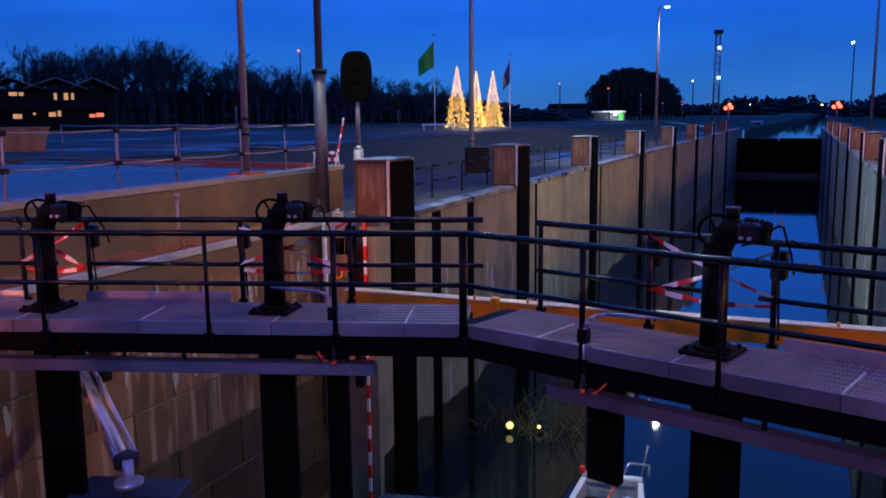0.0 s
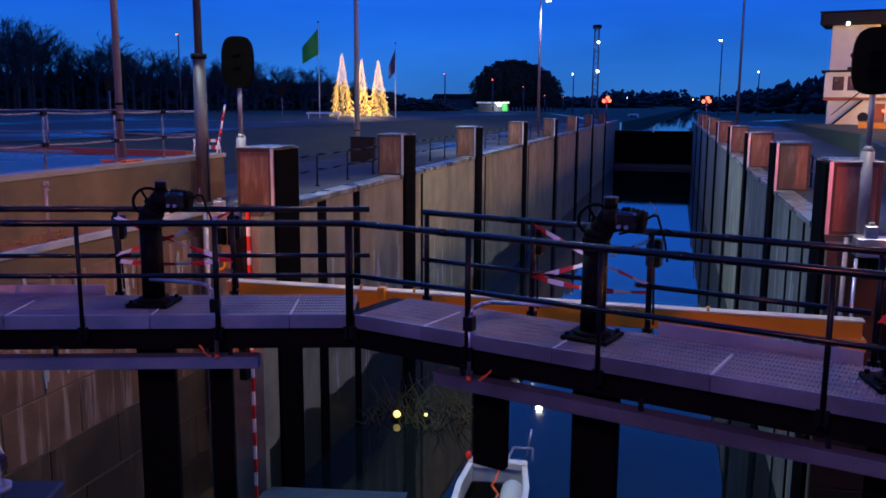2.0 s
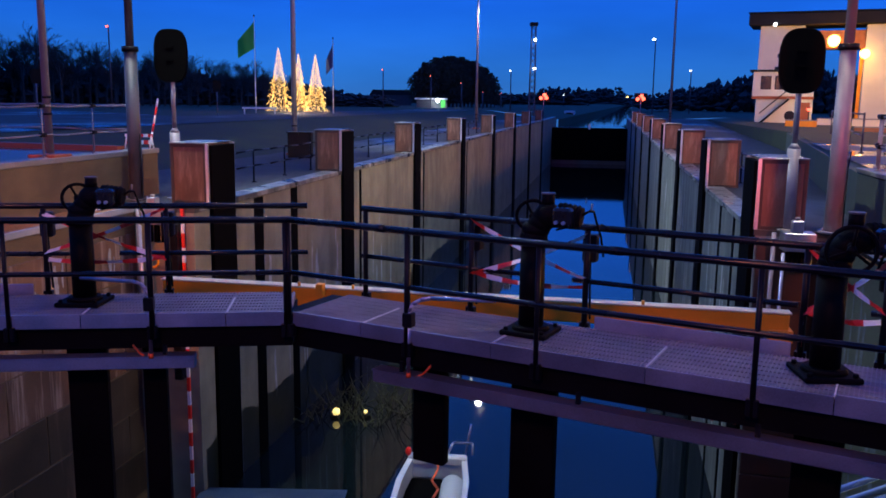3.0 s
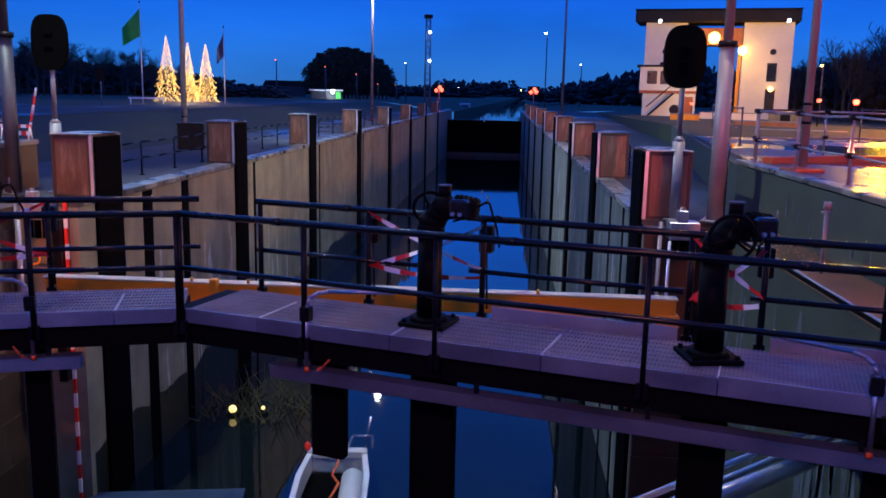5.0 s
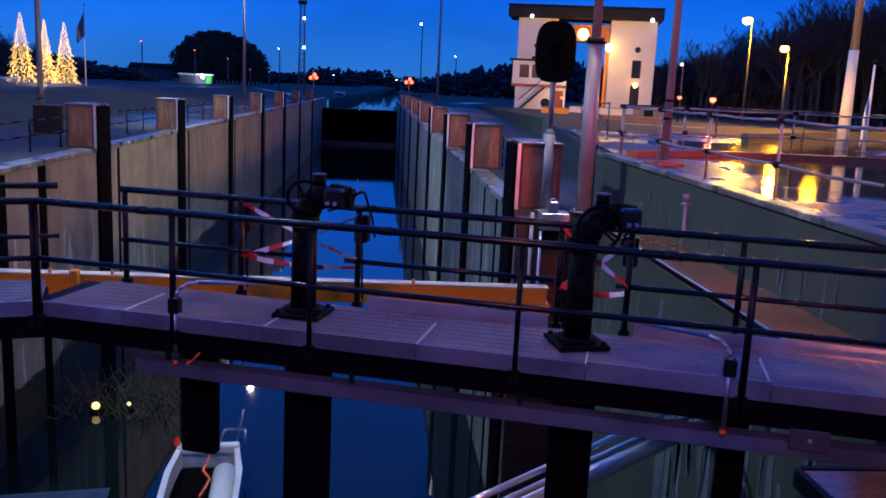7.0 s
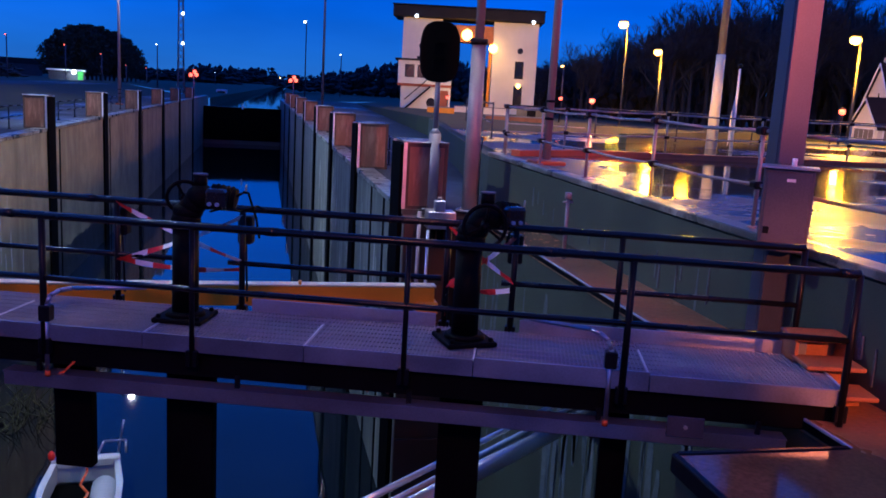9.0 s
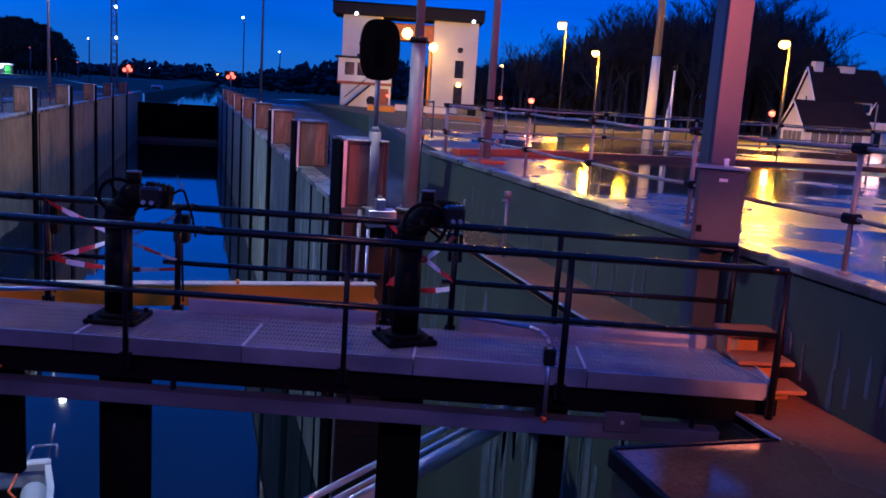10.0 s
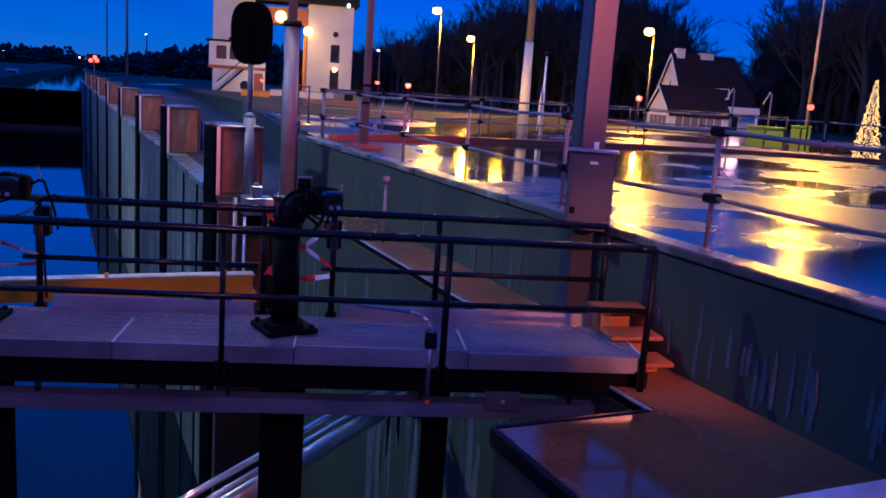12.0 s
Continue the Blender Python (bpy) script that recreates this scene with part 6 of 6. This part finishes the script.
for az, h in ((42.2, 1.35), (44.4, 1.25)):
    ob = thing("street_sign", polar(az, 64, 0.1), -az, "small tilted white sign blade on a thin post", "sign", "sign blades")
    part("post", one(tube, (0, 0, 0), (0, 0, 2.2 + h), 0.05, seg=8), POLE, ob)
    part("blade", one(tube, (-0.5, 0, 2.2 + h - 0.75), (-0.1, 0, 2.2 + h + 0.1), 0.035, seg=6), TAPE_WHITE, ob)
for az, w, h in ((44.3, 1.7, 0.85), (46.35, 0.9, 1.0)):
    ob = thing("container", polar(az, 46, 0.65), -az, "bright lime green container beside the yard", "container", "green containers")
    part("body", one(rounded, (-w / 2, -0.6, 0), (w / 2, 0.8, h), 0.05), GREEN_PANEL, ob)
    part("lid", one(rounded, (-w / 2 - 0.04, -0.64, h), (w / 2 + 0.04, 0.84, h + 0.08), 0.02), GREEN_PANEL, ob)
    part("seam", one(box, (-0.04, -0.62, 0.05), (0.04, -0.6, h - 0.05)), BLACK, ob)

# ---- dark chalet-like building behind the western yard ----
chalet = thing("chalet_building", polar(-46.4, 118, G - 0.5), 46.4, "dark two-storey building with three low gables and lit windows", "building")
part("wall", one(rounded, (-11, 0, 0), (6.2, 8, 5.5), 0.05), TIMBER_DARK, chalet)
for k in (-10.2, -5.2, -0.1, 4.2):
    w = 3.6 if k < 4 else 2.9
    bm = bmesh.new()
    prism(bm, [(k - w, 0), (k, 1.3), (k + w, 0), (k + w, 0.25), (k, 1.6), (k - w, 0.25)][::-1], 0, 10)
    bmesh.ops.rotate(bm, verts=bm.verts, matrix=Matrix.Rotation(math.pi / 2, 3, "X"))
    bmesh.ops.translate(bm, verts=bm.verts, vec=(0, 9, 5.4))
    part("roof", bm, TIMBER_DARK, chalet)
    for sx in (-1, 1):
        part("verge_board", one(tube, (k, -1.06, 6.95), (k + sx * w, -1.06, 5.6), 0.09, seg=5), CONCRETE_PALE, chalet)
part("balcony", one(rounded, (-11, -1.2, 3.0), (6.0, 0.0, 3.3), 0.03), TIMBER_DARK, chalet)
for u, v, w, h, m in ((-4.9, 5.0, 0.9, 0.45, WINDOW_GLOW), (-4.0, 5.0, 0.5, 0.4, WINDOW_GLOW), (-0.2, 4.7, 0.35, 0.8, WINDOW_GLOW), (1.0, 4.7, 0.5, 0.85, WINDOW_GLOW), (1.75, 4.7, 0.3, 0.8, WINDOW_GLOW),
                      (-4.6, 2.3, 1.0, 0.55, WINDOW_GLOW), (-2.7, 2.6, 0.3, 0.3, WINDOW_GLOW), (-0.7, 2.5, 0.8, 0.55, WINDOW_GLOW), (0.1, 2.6, 0.4, 0.7, WINDOW_GLOW), (3.9, 2.3, 0.7, 0.4, WINDOW_RED), (4.8, 2.4, 0.9, 0.5, WINDOW_RED)):
    fr = part("window", one(rounded, (u - w / 2 - 0.08, -0.06, v - h / 2 - 0.08), (u + w / 2 + 0.08, 0.0, v + h / 2 + 0.08), 0.02), BLACK, chalet)
    part("pane", one(box, (u - w / 2, -0.09, v - h / 2), (u + w / 2, -0.06, v + h / 2)), m, fr, "lit pane")

# ---- boats in the chamber ----
boat = thing("work_boat", (-3.74, 18.2, WATERLINE), 6, "small white open workboat with a bow frame", "boat")
bm = bmesh.new()
outer = [(-0.85, -3.2), (0.85, -3.2), (0.9, 1.2), (0.76, 2.6), (-0.76, 2.6), (-0.9, 1.2)]
inner = [(x * 0.84, y * 0.94) for x, y in outer]
lo = [bm.verts.new((x * 0.85, y, -0.2)) for x, y in outer]
hi = [bm.verts.new((x, y, 0.62)) for x, y in outer]
ih = [bm.verts.new((x, y, 0.62)) for x, y in inner]
il = [bm.verts.new((x, y, 0.12)) for x, y in inner]
for a, b in ((lo, hi), (hi, ih), (ih, il)):
    for k in range(6):
        bm.faces.new((a[k], a[(k + 1) % 6], b[(k + 1) % 6], b[k]))
bm.faces.new(lo[::-1])
hull = part("hull", bm, BOAT_WHITE, boat)
part("floor", one(box, (-0.72, -2.9, 0.10), (0.72, 2.3, 0.14)), RUBBER, boat, "black floor")
part("bow_box", one(rounded, (-0.77, 2.42, 0.46), (0.77, 2.68, 0.70), 0.04), BOAT_WHITE, boat)
bm = bmesh.new()
chain(bm, [(0.25, 2.6, 0.7), (0.4, 2.7, 1.0), (0.9, 2.7, 1.0), (0.9, 2.6, 0.7)], 0.03, 6)
tube(bm, (0.72, 2.7, 0.7), (0.85, 2.75, 1.5), 0.025, seg=6)
part("bow_frame", bm, GALV, boat)
part("tank", one(tube, (0.48, -1.5, 0.42), (0.48, 1.4, 0.42), 0.28, seg=14), BOAT_WHITE, boat, "white tank along the side")
part("lamp", one(tube, (0.02, 2.3, 0.72), (0.02, 2.3, 0.92), 0.09, seg=10), GALV, boat)
part("buoy", one(ball, (-0.76, 2.5, 0.79), 0.085, 2, (1, 1, 1.5)), TAPE_RED, boat, "small red buoy")
bm = bmesh.new()
chain(bm, [(0.05, 2.2, 0.7), (0.1, 1.6, 0.74), (0.0, 1.0, 0.7), (0.2, 0.5, 0.72), (0.05, -0.3, 0.7)], 0.03, 6)
part("rope", bm, ORANGE, boat, "orange rope")
barge = thing("covered_boat", (-7.2, 16.4, WATERLINE), 10, "low boat under a crumpled blue tarpaulin", "boat")
part("hull", one(rounded, (-1.7, -3.0, -0.2), (1.7, 2.0, 0.5), 0.12), BOAT_DARK, barge)
bm = bmesh.new()
random.seed(3)
cols, rows = 14, 18
grid = [[bm.verts.new((-1.75 + 3.5 * i / (cols - 1), -3.0 + 5.0 * j / (rows - 1), 0.5 + (0.0 if i in (0, cols - 1) or j in (0, rows - 1) else 0.22 * noise.noise((i * 0.45, j * 0.4, 1)) + 0.06))) for j in range(rows)] for i in range(cols)]
for i in range(cols - 1):
    for j in range(rows - 1):
        bm.faces.new((grid[i][j], grid[i + 1][j], grid[i + 1][j + 1], grid[i][j + 1])).smooth = True
part("tarpaulin", bm, TARP, barge)

# ---- made-up floats and branches for a yellow glow below the western wall ----
rnd = random.Random(52)
GLOW_BALL = glow("stand_in_glow", (1.0, 0.76, 0.26), 1.5)
for x, y in ((-7.95, 24.4), (-7.06, 24.6)):
    ob = thing("water_glow", (x, y, WATERLINE), 0, "small glowing float made up for the yellow glow at the water", "lantern", "water lanterns")
    part("float", one(tube, (0, 0, -0.05), (0, 0, 0.03), 0.2, 0.16, seg=14), RUBBER, ob)
    part("post", one(tube, (0, 0, 0.02), (0, 0, 0.14), 0.03, seg=8), BLACK, ob)
    part("lens", one(ball, (0, 0, 0.22), 0.12 if x < -7.5 else 0.06, 2), GLOW_BALL, ob, "glowing ball")
bm = bmesh.new()
for k in range(110):
    p = Vector((rnd.uniform(-8.9, -5.8), rnd.uniform(23.8, 26.6), WATERLINE))
    d = Vector((rnd.uniform(-0.7, 0.7), rnd.uniform(-0.4, 0.4), rnd.uniform(0.25, 1.0))).normalized()
    ln = rnd.uniform(0.4, 1.2)
    q = p + d * ln * 0.55
    e = q + (d + Vector((rnd.uniform(-0.5, 0.5), 0, rnd.uniform(-0.3, 0.5)))).normalized() * ln * 0.45
    tube(bm, p, q, 0.020, 0.014, 4, False)
    tube(bm, q, e, 0.014, 0.005, 4, False)
solid("glow_branches", bm, TWIG, "bare tangled branches placed round the made-up glow", "branches", kind="stuff")

# ---- small things beside the gate and on the yards ----
ob = thing("barrier_trestle", (-11.75, 20.15, YARD + 0.02), 8, "small red and white barrier trestle on the wall end", "barrier")
for u in (-0.32, 0.32):
    part("leg", one(tube, (u, -0.12, 0), (u, 0, 0.34), 0.018, seg=6), TAPE_WHITE, ob)
    part("leg", one(tube, (u, 0.12, 0), (u, 0, 0.34), 0.018, seg=6), TAPE_WHITE, ob)
for k in range(6):
    part("board_stripe", one(box, (-0.36 + 0.12 * k, -0.02, 0.10), (-0.24 + 0.12 * k, 0.0, 0.2)), (TAPE_RED, TAPE_WHITE)[k % 2], ob)
    part("board_stripe", one(box, (-0.36 + 0.12 * k, -0.02, 0.28), (-0.24 + 0.12 * k, 0.0, 0.36)), (TAPE_WHITE, TAPE_RED)[k % 2], ob)
ob = thing("warning_pole", (-11.55, 20.3, YARD + 0.02), 0, "leaning red and white warning pole", "pole")
for k in range(6):
    u0, u1 = k / 6, (k + 1) / 6
    part("band", one(tube, (0.28 * u0, 0, 1.25 * u0), (0.28 * u1, 0, 1.25 * u1), 0.03, seg=8), (TAPE_RED, TAPE_WHITE)[k % 2], ob)
ob = thing("skip_container", (-31.4, 27.6, G), 49, "rust-orange steel waste container on the yard", "container")
bm = bmesh.new()
prism(bm, [(-0.95, 0.0), (0.95, 0.0), (1.2, 1.0), (-1.2, 1.0)], -0.9, 0.9)
bmesh.ops.rotate(bm, verts=bm.verts, matrix=Matrix.Rotation(math.pi / 2, 3, "X"))
part("body", bm, WOOD, ob)
for u in (-0.6, 0.0, 0.6):
    part("rib", one(box, (u - 0.04, -0.95, 0.05), (u + 0.04, -0.9, 0.98)), WOOD, ob)
part("rim", one(rounded, (-1.25, -0.95, 1.0), (1.25, 0.95, 1.06), 0.01), WOOD, ob)
ob = thing("switch_cabinet", (-12.9, 35.0, QUAY), 8, "dark switch cabinet beside the light mast", "cabinet")
part("body", one(rounded, (-0.5, -0.25, 0.0), (0.5, 0.25, 1.05), 0.02), TIMBER_DARK, ob)
part("door", one(rounded, (-0.44, -0.265, 0.06), (-0.01, -0.25, 1.0), 0.008), BLACK, ob)
part("door", one(rounded, (0.01, -0.265, 0.06), (0.44, -0.25, 1.0), 0.008), BLACK, ob)
part("roof_plate", one(rounded, (-0.55, -0.3, 1.05), (0.55, 0.3, 1.09), 0.01), BLACK, ob)
for az, d, top in ((-35.9, 62, 1.56), (-25.44, 70, 1.13)):
    ob = thing("road_sign", polar(az, d, G), -az, "small dark sign plate on a thin post", "sign", "road signs")
    h = 2.3 + d * math.tan(radians(top)) - G
    part("post", one(tube, (0, 0, 0), (0, 0, h), 0.04, seg=8), POLE, ob)
    part("plate", one(rounded, (-0.3, -0.05, h - 0.9), (0.3, -0.02, h), 0.02), TIMBER_DARK, ob)
# plate on the duct near the heel of the eastern leaf
part("splice_plate", one(rounded, (6.75, -0.05, -0.36), (7.05, -0.022, -0.19), 0.004), STEEL_DULL, leaf_right)
part("splice_bolt", one(tube, (6.9, -0.065, -0.27), (6.9, -0.05, -0.27), 0.018, seg=8), CHROME, leaf_right)
# bright mooring hooks and rings on the ledges
for x, y in ((4.95, 16.4), (4.7, 17.2), (-10.95, 16.9)):
    ob = thing("mooring_ring", (x, y, QUAY), 0, "small shiny mooring ring on the ledge", "mooring ring", "mooring rings")
    part("plate", one(tube, (0, 0, 0), (0, 0, 0.02), 0.1, seg=12), CHROME, ob)
    part("ring", one(ring, (0, 0, 0.1), (0.4, 1, 0.1), 0.08, 0.016, 16, 6), CHROME, ob)
# leaf litter and grit on the western and eastern ledges
random.seed(41)
bm = bmesh.new()
for k in range(420):
    side = random.random() < 0.5
    x = random.uniform(BANK_L + 0.05, NICHE_L - 0.1) if side else random.uniform(NICHE_R + 0.1, BANK_R - 0.05)
    y, s, a = random.uniform(5.5, 17.5), random.uniform(0.012, 0.045), random.uniform(0, 6.28)
    pts = [(x + s * math.cos(a + t) * f, y + s * math.sin(a + t) * f, QUAY + 0.003 + 0.006 * q) for t, f, q in ((0, 1, 0), (1.6, 0.5, 1), (3.1, 1, 0), (4.7, 0.5, 1))]
    bm.faces.new([bm.verts.new(p) for p in pts])
solid("leaf_litter", bm, WOOD, "scattered wet brown leaves on the ledges", "leaves", kind="stuff")
